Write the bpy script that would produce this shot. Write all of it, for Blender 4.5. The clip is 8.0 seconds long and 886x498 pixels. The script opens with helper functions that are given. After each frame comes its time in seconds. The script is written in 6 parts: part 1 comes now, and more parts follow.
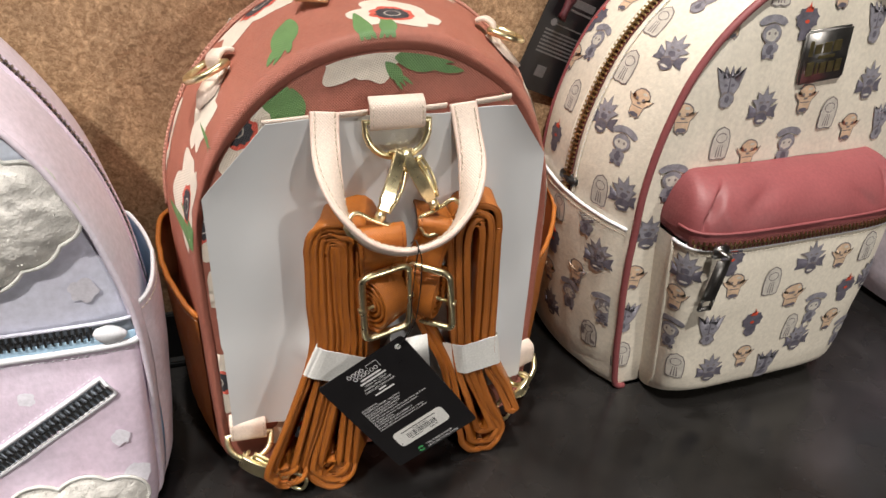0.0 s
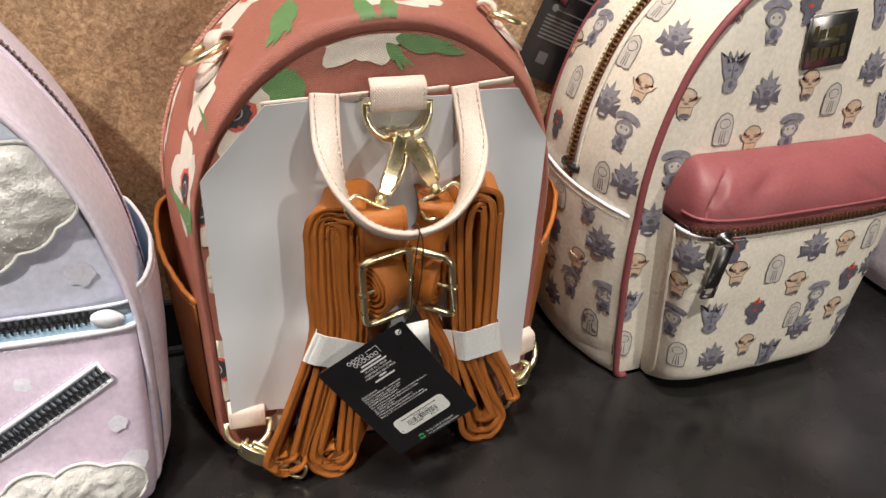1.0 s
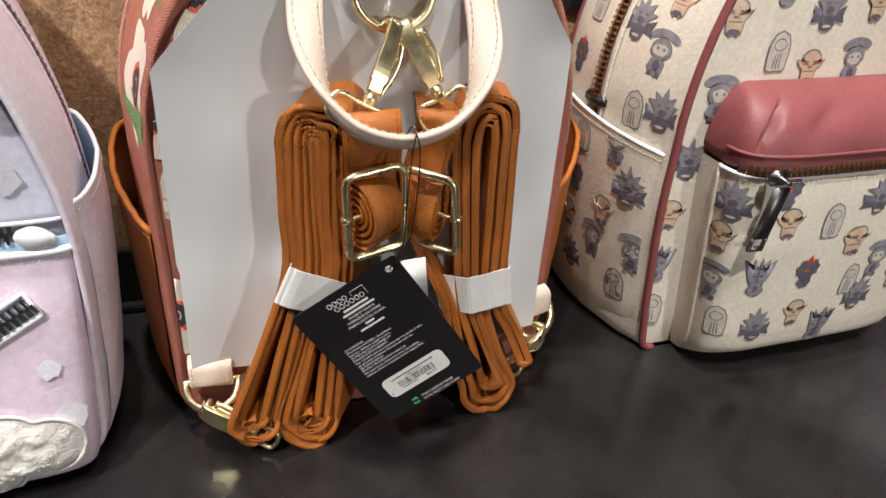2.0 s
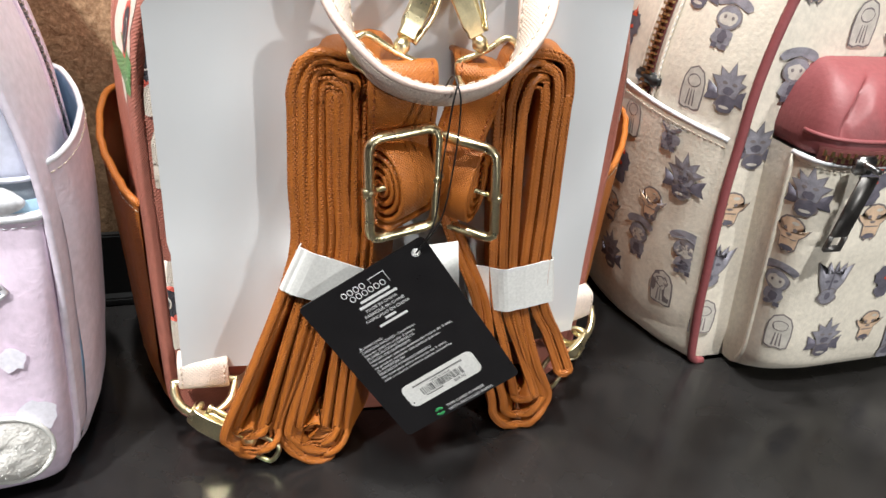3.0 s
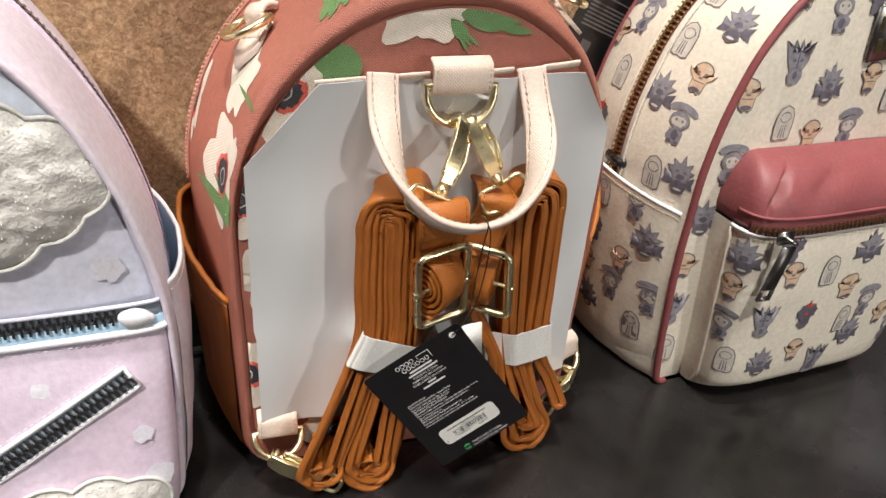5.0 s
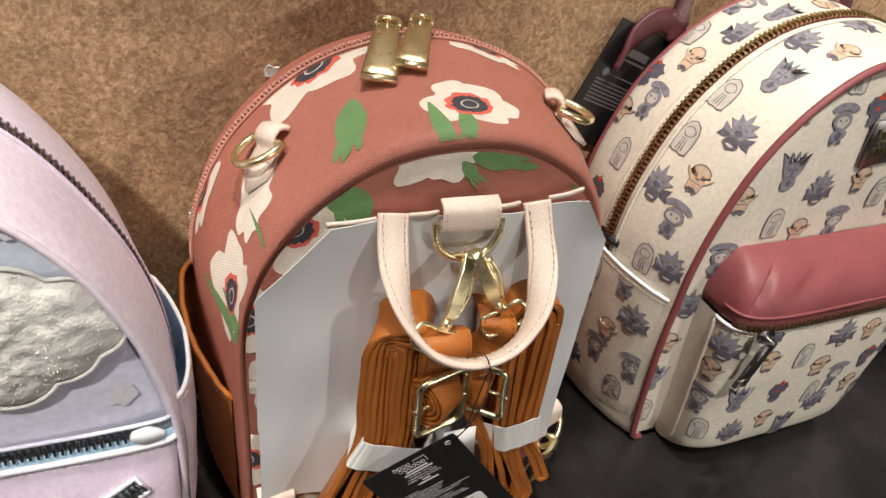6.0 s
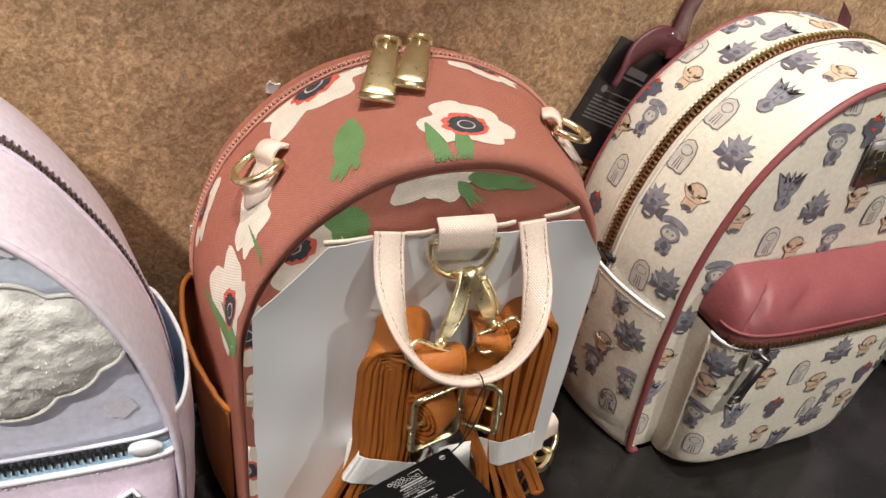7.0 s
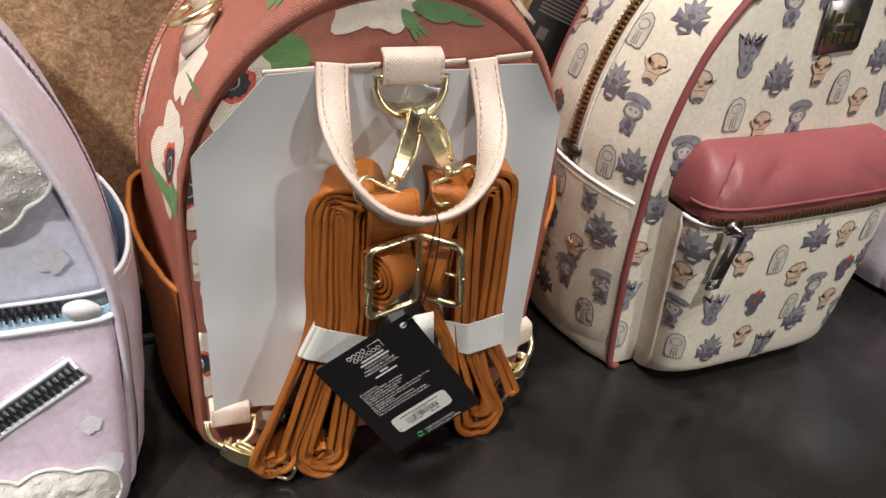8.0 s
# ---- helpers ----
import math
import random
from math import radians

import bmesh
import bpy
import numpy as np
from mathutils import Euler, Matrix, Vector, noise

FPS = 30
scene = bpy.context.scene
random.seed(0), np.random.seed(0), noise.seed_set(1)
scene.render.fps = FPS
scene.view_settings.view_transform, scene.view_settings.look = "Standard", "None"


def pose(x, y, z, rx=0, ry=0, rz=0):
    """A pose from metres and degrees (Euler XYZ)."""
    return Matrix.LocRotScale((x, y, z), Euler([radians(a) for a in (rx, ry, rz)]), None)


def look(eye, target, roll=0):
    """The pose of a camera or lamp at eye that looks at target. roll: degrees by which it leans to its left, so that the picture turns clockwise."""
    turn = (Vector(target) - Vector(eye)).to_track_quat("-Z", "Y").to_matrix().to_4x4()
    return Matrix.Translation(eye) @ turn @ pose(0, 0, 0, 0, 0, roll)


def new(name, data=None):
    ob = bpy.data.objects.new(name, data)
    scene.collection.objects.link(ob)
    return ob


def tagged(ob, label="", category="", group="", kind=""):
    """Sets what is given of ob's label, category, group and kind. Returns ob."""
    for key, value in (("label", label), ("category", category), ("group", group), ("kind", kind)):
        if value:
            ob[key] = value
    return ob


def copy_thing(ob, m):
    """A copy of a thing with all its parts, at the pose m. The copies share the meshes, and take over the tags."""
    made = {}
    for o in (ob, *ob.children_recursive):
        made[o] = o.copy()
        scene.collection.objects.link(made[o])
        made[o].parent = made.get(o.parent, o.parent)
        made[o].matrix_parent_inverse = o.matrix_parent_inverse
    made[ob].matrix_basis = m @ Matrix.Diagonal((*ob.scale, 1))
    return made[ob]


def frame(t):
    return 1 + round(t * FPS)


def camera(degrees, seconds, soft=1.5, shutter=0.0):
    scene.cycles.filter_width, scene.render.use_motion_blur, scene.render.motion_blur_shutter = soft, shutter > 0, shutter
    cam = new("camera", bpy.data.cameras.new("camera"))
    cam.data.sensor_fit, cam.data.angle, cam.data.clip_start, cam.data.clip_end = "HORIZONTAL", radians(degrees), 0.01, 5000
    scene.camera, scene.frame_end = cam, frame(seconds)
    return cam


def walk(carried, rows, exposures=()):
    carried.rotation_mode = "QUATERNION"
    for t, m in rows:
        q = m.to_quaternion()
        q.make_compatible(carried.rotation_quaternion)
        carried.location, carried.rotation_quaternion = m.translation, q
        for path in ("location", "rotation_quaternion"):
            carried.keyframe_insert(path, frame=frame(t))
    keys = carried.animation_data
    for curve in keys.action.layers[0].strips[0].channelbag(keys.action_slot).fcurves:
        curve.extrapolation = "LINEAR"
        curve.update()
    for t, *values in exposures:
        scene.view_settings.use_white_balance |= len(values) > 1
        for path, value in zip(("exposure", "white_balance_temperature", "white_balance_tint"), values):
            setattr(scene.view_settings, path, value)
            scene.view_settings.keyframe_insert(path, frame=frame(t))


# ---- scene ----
# seconds, stops, kelvin, tint
EXPOSURES = [(0.0, -0.05, 6500, 10), (1.5, -0.05, 6450, 10), (2.2, 0.2, 6300, 9), (3.3, 0.55, 6000, 7), (4.2, 0.5, 6000, 7), (5.3, -0.1, 6550, 10), (6.5, -0.22, 6550, 10), (8.0, -0.15, 6400, 10)]
cam = camera(61.0, 8.0)
# seconds, place, then yaw, pitch and roll in degrees
ROWS = [
    (0.0, 0.0096, 0.0093, 0.3681, -1.65, -30.53, 3.01),
    (0.5, 0.0083, 0.0085, 0.3652, -1.85, -30.47, 3.11),
    (1.0, 0.0086, 0.0093, 0.3596, -1.79, -30.66, 3.13),
    (1.5, 0.0120, 0.0185, 0.3399, -1.70, -30.75, 3.59),
    (2.0, 0.0155, 0.0486, 0.2909, -1.01, -30.01, 4.09),
    (2.2, 0.0124, 0.0643, 0.2812, -1.04, -30.48, 4.78),
    (3.5, 0.0056, 0.0872, 0.2449, -0.10, -27.73, 5.30),
    (4.0, 0.0038, 0.0744, 0.2650, -0.28, -27.93, 4.94),
    (4.2, 0.0011, 0.0669, 0.2707, -0.45, -27.92, 4.69),
    (5.3, -0.0486, 0.0312, 0.3756, -6.01, -32.29, 6.09),
    (5.5, -0.0544, 0.0411, 0.3984, -6.78, -33.66, 7.07),
    (6.0, -0.0551, 0.0804, 0.4263, -7.57, -36.19, 9.05),
    (6.5, -0.0543, 0.0904, 0.4368, -7.39, -36.98, 9.73),
    (7.0, -0.0520, 0.0807, 0.4350, -7.09, -35.97, 9.33),
    (7.5, -0.0448, 0.0596, 0.4098, -7.15, -34.01, 8.30),
    (8.0, -0.0249, 0.0378, 0.3460, -7.19, -31.93, 6.74),
]
walk(cam, [(t, pose(x, y, z, 90 + p, 0, w) @ pose(0, 0, 0, 0, 0, r)) for t, x, y, z, w, p, r in ROWS],
     EXPOSURES)

# ---- light ----
world = bpy.data.worlds.new("shop_air")
scene.world = world
world.use_nodes = True
world.node_tree.nodes["Background"].inputs[0].default_value = (1.0, 0.96, 0.92, 1)
world.node_tree.nodes["Background"].inputs[1].default_value = 0.40


def spot(place, aim, watts, size, cone=60, colour=(1.0, 0.95, 0.885)):
    lamp = bpy.data.lights.new("unseen_spot", "SPOT")
    lamp.energy, lamp.shadow_soft_size, lamp.color = watts, size, colour
    lamp.spot_size, lamp.spot_blend = radians(cone), 0.6
    ob = new("unseen_spot", lamp)
    ob.matrix_world = look(place, aim)
    return ob


spot((0.44, -0.36, 2.35), (0.12, 0.42, 0.1), 42, 0.03, 56)
# three unseen spots added to brighten the ivory bag, wall and lilac bag
spot((0.20, -0.70, 2.25), (0.56, 0.50, 0.1), 185, 0.05, 31)
spot((-0.12, 0.26, 2.45), (-0.08, 0.47, 0.1), 185, 0.05)
spot((-0.80, -0.80, 2.05), (-0.42, 0.22, 0.1), 235, 0.06, 25)
# a low shop lamp across the aisle
spot((1.42, -1.25, 0.52), (0.0, 0.40, 0.15), 42, 0.045, 40)

# ---- materials ----


def nodes_of(name):
    m = bpy.data.materials.new(name)
    m.use_nodes = True
    return m, m.node_tree.nodes, m.node_tree.links, m.node_tree.nodes["Principled BSDF"]


def surface(name, colour, rough=0.5, metal=0.0, mottle=0.12, scale=40, bump=0.0, bump_scale=600, hatch=0.0,
            hatch_pitch=0.0011, coord="Object", second=None, second_scale=8, coat=0.0, spec=0.5, wear=0.08, transmit=0.0):
    """A material with mottling at two scales, fine relief and, for embossed leather, a crossed hatch."""
    m, n, l, b = nodes_of(name)
    tc = n.new("ShaderNodeTexCoord")
    vec = tc.outputs[coord]

    def noise_at(s, detail=4):
        t = n.new("ShaderNodeTexNoise")
        t.inputs["Scale"].default_value, t.inputs["Detail"].default_value = s, detail
        l.new(vec, t.inputs["Vector"])
        return t.outputs["Fac"]

    ramp = n.new("ShaderNodeMapRange")
    ramp.inputs["From Min"].default_value, ramp.inputs["From Max"].default_value = 0.3, 0.7
    ramp.inputs["To Min"].default_value, ramp.inputs["To Max"].default_value = 1 - mottle, 1 + mottle
    l.new(noise_at(scale), ramp.inputs["Value"])
    fine = n.new("ShaderNodeMapRange")
    fine.inputs["From Min"].default_value, fine.inputs["From Max"].default_value = 0.3, 0.7
    fine.inputs["To Min"].default_value, fine.inputs["To Max"].default_value = 1 - wear, 1 + wear
    l.new(noise_at(scale * 14), fine.inputs["Value"])
    mul = n.new("ShaderNodeMath")
    mul.operation = "MULTIPLY"
    l.new(ramp.outputs[0], mul.inputs[0])
    l.new(fine.outputs[0], mul.inputs[1])
    mix = n.new("ShaderNodeMix")
    mix.data_type, mix.blend_type = "RGBA", "MULTIPLY"
    mix.inputs["Factor"].default_value = 1.0
    if second:
        two = n.new("ShaderNodeMix")
        two.data_type = "RGBA"
        two.inputs["A"].default_value, two.inputs["B"].default_value = (*colour, 1), (*second, 1)
        edge = n.new("ShaderNodeMapRange")
        edge.inputs["From Min"].default_value, edge.inputs["From Max"].default_value = 0.38, 0.62
        l.new(noise_at(second_scale, 2), edge.inputs["Value"])
        l.new(edge.outputs[0], two.inputs["Factor"])
        l.new(two.outputs["Result"], mix.inputs["A"])
    else:
        mix.inputs["A"].default_value = (*colour, 1)
    l.new(mul.outputs[0], mix.inputs["B"])
    l.new(mix.outputs["Result"], b.inputs["Base Color"])
    b.inputs["Metallic"].default_value = metal
    b.inputs["Specular IOR Level"].default_value = spec
    b.inputs["Coat Weight"].default_value = coat
    b.inputs["Transmission Weight"].default_value = transmit
    rr = n.new("ShaderNodeMapRange")
    rr.inputs["To Min"].default_value, rr.inputs["To Max"].default_value = max(0.02, rough - 0.1), min(1, rough + 0.1)
    l.new(noise_at(scale * 2.3), rr.inputs["Value"])
    l.new(rr.outputs[0], b.inputs["Roughness"])
    height = None
    if bump:
        height = noise_at(bump_scale, 3)
    if hatch:
        waves = []
        for side in (45, -45):
            mp = n.new("ShaderNodeMapping")
            mp.inputs["Rotation"].default_value = (0, 0, radians(side))
            l.new(tc.outputs["UV"], mp.inputs["Vector"])
            w = n.new("ShaderNodeTexWave")
            w.bands_direction = "X"
            w.inputs["Scale"].default_value = 0.314 / hatch_pitch
            w.inputs["Distortion"].default_value = 0.6
            l.new(mp.outputs[0], w.inputs["Vector"])
            waves.append(w.outputs["Fac"])
        mx = n.new("ShaderNodeMath")
        mx.operation = "MULTIPLY"
        l.new(waves[0], mx.inputs[0])
        l.new(waves[1], mx.inputs[1])
        height2 = mx.outputs[0]
        bp2 = n.new("ShaderNodeBump")
        bp2.inputs["Strength"].default_value, bp2.inputs["Distance"].default_value = hatch, 0.0004
        l.new(height2, bp2.inputs["Height"])
        l.new(bp2.outputs[0], b.inputs["Normal"])
    if height:
        bp = n.new("ShaderNodeBump")
        bp.inputs["Strength"].default_value, bp.inputs["Distance"].default_value = bump, 0.0006
        l.new(height, bp.inputs["Height"])
        if hatch:
            l.new(bp2.outputs[0], bp.inputs["Normal"])
        l.new(bp.outputs[0], b.inputs["Normal"])
    return m


PINK = surface("rose_saffiano_leather", (0.425, 0.150, 0.106), 0.45, mottle=0.05, scale=30, hatch=0.8)
ORANGE = surface("tan_orange_leather", (0.405, 0.124, 0.016), 0.42, mottle=0.12, scale=40, hatch=0.5, hatch_pitch=0.0009)
ORANGE_EDGE = surface("tan_twill_binding", (0.39, 0.118, 0.016), 0.55, mottle=0.14, scale=90, hatch=1.0, hatch_pitch=0.0012)
ORANGE_IN = surface("tan_leather_back", (0.30, 0.075, 0.014), 0.6, mottle=0.12, scale=60)
CREAM = surface("cream_leather", (0.78, 0.645, 0.55), 0.5, mottle=0.04, scale=60, hatch=0.5)
CREAM_EDGE = surface("cream_edge_paint", (0.74, 0.57, 0.49), 0.5, mottle=0.05, scale=90)
THREAD = surface("sand_thread", (0.60, 0.50, 0.39), 0.8, scale=400)
GOLD = surface("pale_gold_metal", (0.93, 0.81, 0.50), 0.30, metal=1.0, mottle=0.05, scale=90)
BRASS = surface("antique_brass", (0.56, 0.47, 0.24), 0.33, metal=1.0, mottle=0.2, scale=300)
PEWTER = surface("dark_pewter", (0.24, 0.23, 0.22), 0.42, metal=1.0, mottle=0.2, scale=120)
GUNMETAL = surface("gunmetal", (0.34, 0.335, 0.33), 0.3, metal=1.0, mottle=0.15, scale=200)
CARD = surface("white_card", (0.64, 0.65, 0.66), 0.34, mottle=0.012, scale=12, wear=0.004)
BAND = surface("white_paper_band", (0.74, 0.73, 0.70), 0.5, mottle=0.03, scale=60)
IVORY = surface("ivory_grained_leather", (0.80, 0.735, 0.62), 0.42, mottle=0.04, scale=25, bump=0.38, bump_scale=520)
WINE = surface("dusty_red_leather", (0.25, 0.066, 0.070), 0.55, mottle=0.08, scale=30, bump=0.3, bump_scale=500)
MAROON = surface("dark_maroon_strap", (0.085, 0.016, 0.022), 0.5, scale=60)
FAINT_INK = surface("faint_grey_ink", (0.13, 0.12, 0.12), 0.6)
WINE_TAPE = surface("red_zipper_tape", (0.13, 0.032, 0.028), 0.8, scale=200, bump=0.4, bump_scale=2500)
LILAC = surface("lilac_grained_leather", (0.73, 0.565, 0.685), 0.4, mottle=0.03, scale=20, bump=0.35, bump_scale=560,
                second=(0.72, 0.62, 0.74), second_scale=9)
LILAC_PALE = surface("pale_lavender_leather", (0.76, 0.70, 0.79), 0.4, mottle=0.03, scale=20, bump=0.35, bump_scale=560,
                     second=(0.76, 0.66, 0.75), second_scale=9)
SKY = surface("pale_blue_leather", (0.65, 0.73, 0.83), 0.42, mottle=0.03, scale=20, bump=0.30, bump_scale=560,
              second=(0.70, 0.68, 0.80), second_scale=7)
BLUE_TRIM = surface("light_blue_lining", (0.45, 0.66, 0.84), 0.6, mottle=0.06, scale=60)
WHITE_TRIM = surface("white_trim", (0.80, 0.80, 0.84), 0.4, mottle=0.03, scale=60)
PLUSH = surface("grey_white_plush", (0.72, 0.695, 0.655), 0.95, mottle=0.14, scale=130, bump=1.0, bump_scale=700, spec=0.1)
PLUSH_RIM = surface("grey_embroidery", (0.66, 0.65, 0.62), 0.75, mottle=0.1, scale=200, bump=0.6, bump_scale=1500)
BLACK_CARD = surface("black_card", (0.012, 0.011, 0.012), 0.32, mottle=0.1, scale=60, spec=0.5)
WHITE_INK = surface("white_ink", (0.72, 0.72, 0.72), 0.6, mottle=0.02)
GREEN_INK = surface("green_ink", (0.06, 0.38, 0.12), 0.6)
BLACK = surface("black_plastic", (0.010, 0.010, 0.010), 0.4)
PETAL = surface("cream_print", (0.78, 0.70, 0.60), 0.45, mottle=0.06, scale=120, hatch=0.7)
CORAL = surface("coral_print", (0.72, 0.13, 0.09), 0.45, mottle=0.15, scale=300, hatch=0.7)
CHARCOAL = surface("charcoal_print", (0.045, 0.045, 0.055), 0.45, mottle=0.2, scale=400, hatch=0.7)
LEAF = surface("green_print", (0.14, 0.275, 0.10), 0.45, mottle=0.12, scale=90, hatch=0.7)
GREY_P = surface("grey_print", (0.26, 0.25, 0.285), 0.5, mottle=0.25, scale=260, wear=0.2)
DARK_P = surface("dark_grey_print", (0.125, 0.115, 0.145), 0.5, mottle=0.25, scale=260, wear=0.2)
SKIN_P = surface("sand_print", (0.66, 0.47, 0.32), 0.5, mottle=0.15, scale=260, wear=0.12)
PALE_P = surface("pale_grey_print", (0.60, 0.56, 0.50), 0.5, mottle=0.12, scale=260, wear=0.12)
LINE_P = surface("line_print", (0.20, 0.17, 0.17), 0.5)
RED_P = surface("red_print", (0.62, 0.07, 0.03), 0.5)
BLUSH_P = surface("white_star_print", (0.77, 0.745, 0.82), 0.42)


def wallboard():
    """Brown fibreboard: short pale and dark flecks in two sizes."""
    m, n, l, b = nodes_of("brown_fibreboard")
    tc = n.new("ShaderNodeTexCoord")
    mp = n.new("ShaderNodeMapping")
    mp.inputs["Scale"].default_value = (1, 1, 1.0)
    l.new(tc.outputs["Object"], mp.inputs["Vector"])

    def tex(s, d, distort=0.0):
        t = n.new("ShaderNodeTexNoise")
        t.inputs["Scale"].default_value, t.inputs["Detail"].default_value = s, d
        t.inputs["Distortion"].default_value = distort
        l.new(mp.outputs[0], t.inputs["Vector"])
        return t.outputs["Fac"]

    r1 = n.new("ShaderNodeValToRGB")
    r1.color_ramp.elements[0].position, r1.color_ramp.elements[1].position = 0.35, 0.68
    r1.color_ramp.elements[0].color, r1.color_ramp.elements[1].color = (0.34, 0.215, 0.118, 1), (0.58, 0.405, 0.25, 1)
    l.new(tex(400, 6, 1.2), r1.inputs[0])
    r2 = n.new("ShaderNodeValToRGB")
    r2.color_ramp.elements[0].position, r2.color_ramp.elements[1].position = 0.3, 0.75
    r2.color_ramp.elements[0].color, r2.color_ramp.elements[1].color = (0.72, 0.70, 0.68, 1), (1.15, 1.12, 1.08, 1)
    l.new(tex(22, 5, 0.5), r2.inputs[0])
    # pressed flakes, a few millimetres long
    r3 = n.new("ShaderNodeValToRGB")
    r3.color_ramp.elements[0].position, r3.color_ramp.elements[1].position = 0.36, 0.64
    r3.color_ramp.elements[0].color, r3.color_ramp.elements[1].color = (0.74, 0.69, 0.64, 1), (1.20, 1.21, 1.22, 1)
    l.new(tex(150, 3, 1.6), r3.inputs[0])
    flakes = n.new("ShaderNodeMix")
    flakes.data_type, flakes.blend_type = "RGBA", "MULTIPLY"
    flakes.inputs["Factor"].default_value = 1
    l.new(r2.outputs[0], flakes.inputs["A"])
    l.new(r3.outputs[0], flakes.inputs["B"])
    mix = n.new("ShaderNodeMix")
    mix.data_type, mix.blend_type = "RGBA", "MULTIPLY"
    mix.inputs["Factor"].default_value = 1
    l.new(r1.outputs[0], mix.inputs["A"])
    l.new(flakes.outputs["Result"], mix.inputs["B"])
    l.new(mix.outputs["Result"], b.inputs["Base Color"])
    b.inputs["Roughness"].default_value = 0.7
    bp = n.new("ShaderNodeBump")
    bp.inputs["Strength"].default_value, bp.inputs["Distance"].default_value = 0.5, 0.001
    l.new(tex(320, 4, 1), bp.inputs["Height"])
    l.new(bp.outputs[0], b.inputs["Normal"])
    return m


def blacktop():
    """Black laminate with rubbed, cloudy gloss."""
    m, n, l, b = nodes_of("black_laminate")
    tc = n.new("ShaderNodeTexCoord")

    def tex(s, d, distort=0.0):
        t = n.new("ShaderNodeTexNoise")
        t.inputs["Scale"].default_value, t.inputs["Detail"].default_value = s, d
        t.inputs["Distortion"].default_value = distort
        l.new(tc.outputs["Object"], t.inputs["Vector"])
        return t.outputs["Fac"]

    r1 = n.new("ShaderNodeValToRGB")
    r1.color_ramp.elements[0].position, r1.color_ramp.elements[1].position = 0.40, 0.72
    r1.color_ramp.elements[0].color, r1.color_ramp.elements[1].color = (0.007, 0.0065, 0.0065, 1), (0.023, 0.0215, 0.021, 1)
    l.new(tex(13, 6, 0.4), r1.inputs[0])
    l.new(r1.outputs[0], b.inputs["Base Color"])
    rr = n.new("ShaderNodeMapRange")
    rr.inputs["From Min"].default_value, rr.inputs["From Max"].default_value = 0.3, 0.7
    rr.inputs["To Min"].default_value, rr.inputs["To Max"].default_value = 0.14, 0.34
    l.new(tex(30, 5, 0.2), rr.inputs["Value"])
    l.new(rr.outputs[0], b.inputs["Roughness"])
    bp = n.new("ShaderNodeBump")
    bp.inputs["Strength"].default_value, bp.inputs["Distance"].default_value = 0.05, 0.001
    l.new(tex(500, 3), bp.inputs["Height"])
    l.new(bp.outputs[0], b.inputs["Normal"])
    return m


WALLBOARD, BLACKTOP = wallboard(), blacktop()
PLASTER = surface("grey_paint", (0.45, 0.43, 0.41), 0.8, mottle=0.05, scale=3, bump=0.2, bump_scale=90)
FLOORING = surface("dark_floor", (0.10, 0.09, 0.085), 0.5, mottle=0.2, scale=4)


def film_plastic():
    m, n, l, b = nodes_of("clear_film")
    clear, gloss, mix = n.new("ShaderNodeBsdfTransparent"), n.new("ShaderNodeBsdfGlossy"), n.new("ShaderNodeMixShader")
    gloss.inputs["Roughness"].default_value = 0.08
    mix.inputs[0].default_value = 0.10
    l.new(clear.outputs[0], mix.inputs[1])
    l.new(gloss.outputs[0], mix.inputs[2])
    l.new(mix.outputs[0], n["Material Output"].inputs["Surface"])
    return m


FILM = film_plastic()


# ---- mesh helpers ----


def link_mesh(name, bm, materials, parent=None, label="", smooth=True):
    mesh = bpy.data.meshes.new(name)
    bmesh.ops.recalc_face_normals(bm, faces=bm.faces[:])
    for f in bm.faces:
        f.smooth = smooth
    bm.to_mesh(mesh)
    bm.free()
    for m in materials if isinstance(materials, (list, tuple)) else [materials]:
        mesh.materials.append(m)
    ob = new(name, mesh)
    if parent:
        ob.parent = parent
    return tagged(ob, label)


def part(name, bm, material, parent, label="", smooth=True):
    return link_mesh(name, bm, material, parent, label, smooth)


def thing(name, m, label, category, group="", kind=""):
    ob = new(name)
    ob.empty_display_size = 0.02
    ob.matrix_world = m
    return tagged(ob, label, category, group, kind)


def box(bm, lo, hi, bevel=0.0, slot=0):
    made = bmesh.ops.create_cube(bm, size=1.0, matrix=Matrix.LocRotScale(
        [(a + b) / 2 for a, b in zip(lo, hi)], None, [b - a for a, b in zip(lo, hi)]))
    faces = {f for v in made["verts"] for f in v.link_faces}
    for f in faces:
        f.material_index = slot
    if bevel:
        bmesh.ops.bevel(bm, geom=list({e for f in faces for e in f.edges}), offset=bevel, segments=2, affect="EDGES")
    return bm


def smooth_path(points, n=8, closed=False):
    """A Catmull-Rom line through the points."""
    pts = [Vector(p) for p in points]
    out, count = [], len(pts)
    for i in range(count if closed else count - 1):
        if closed:
            p0, p1, p2, p3 = (pts[(i + k - 1) % count] for k in range(4))
        else:
            p0, p1, p2, p3 = pts[max(i - 1, 0)], pts[i], pts[i + 1], pts[min(i + 2, count - 1)]
        for k in range(n):
            t = k / n
            out.append(0.5 * (2 * p1 + (p2 - p0) * t + (2 * p0 - 5 * p1 + 4 * p2 - p3) * t * t + (3 * p1 - p0 - 3 * p2 + p3) * t ** 3))
    if not closed:
        out.append(pts[-1])
    return out


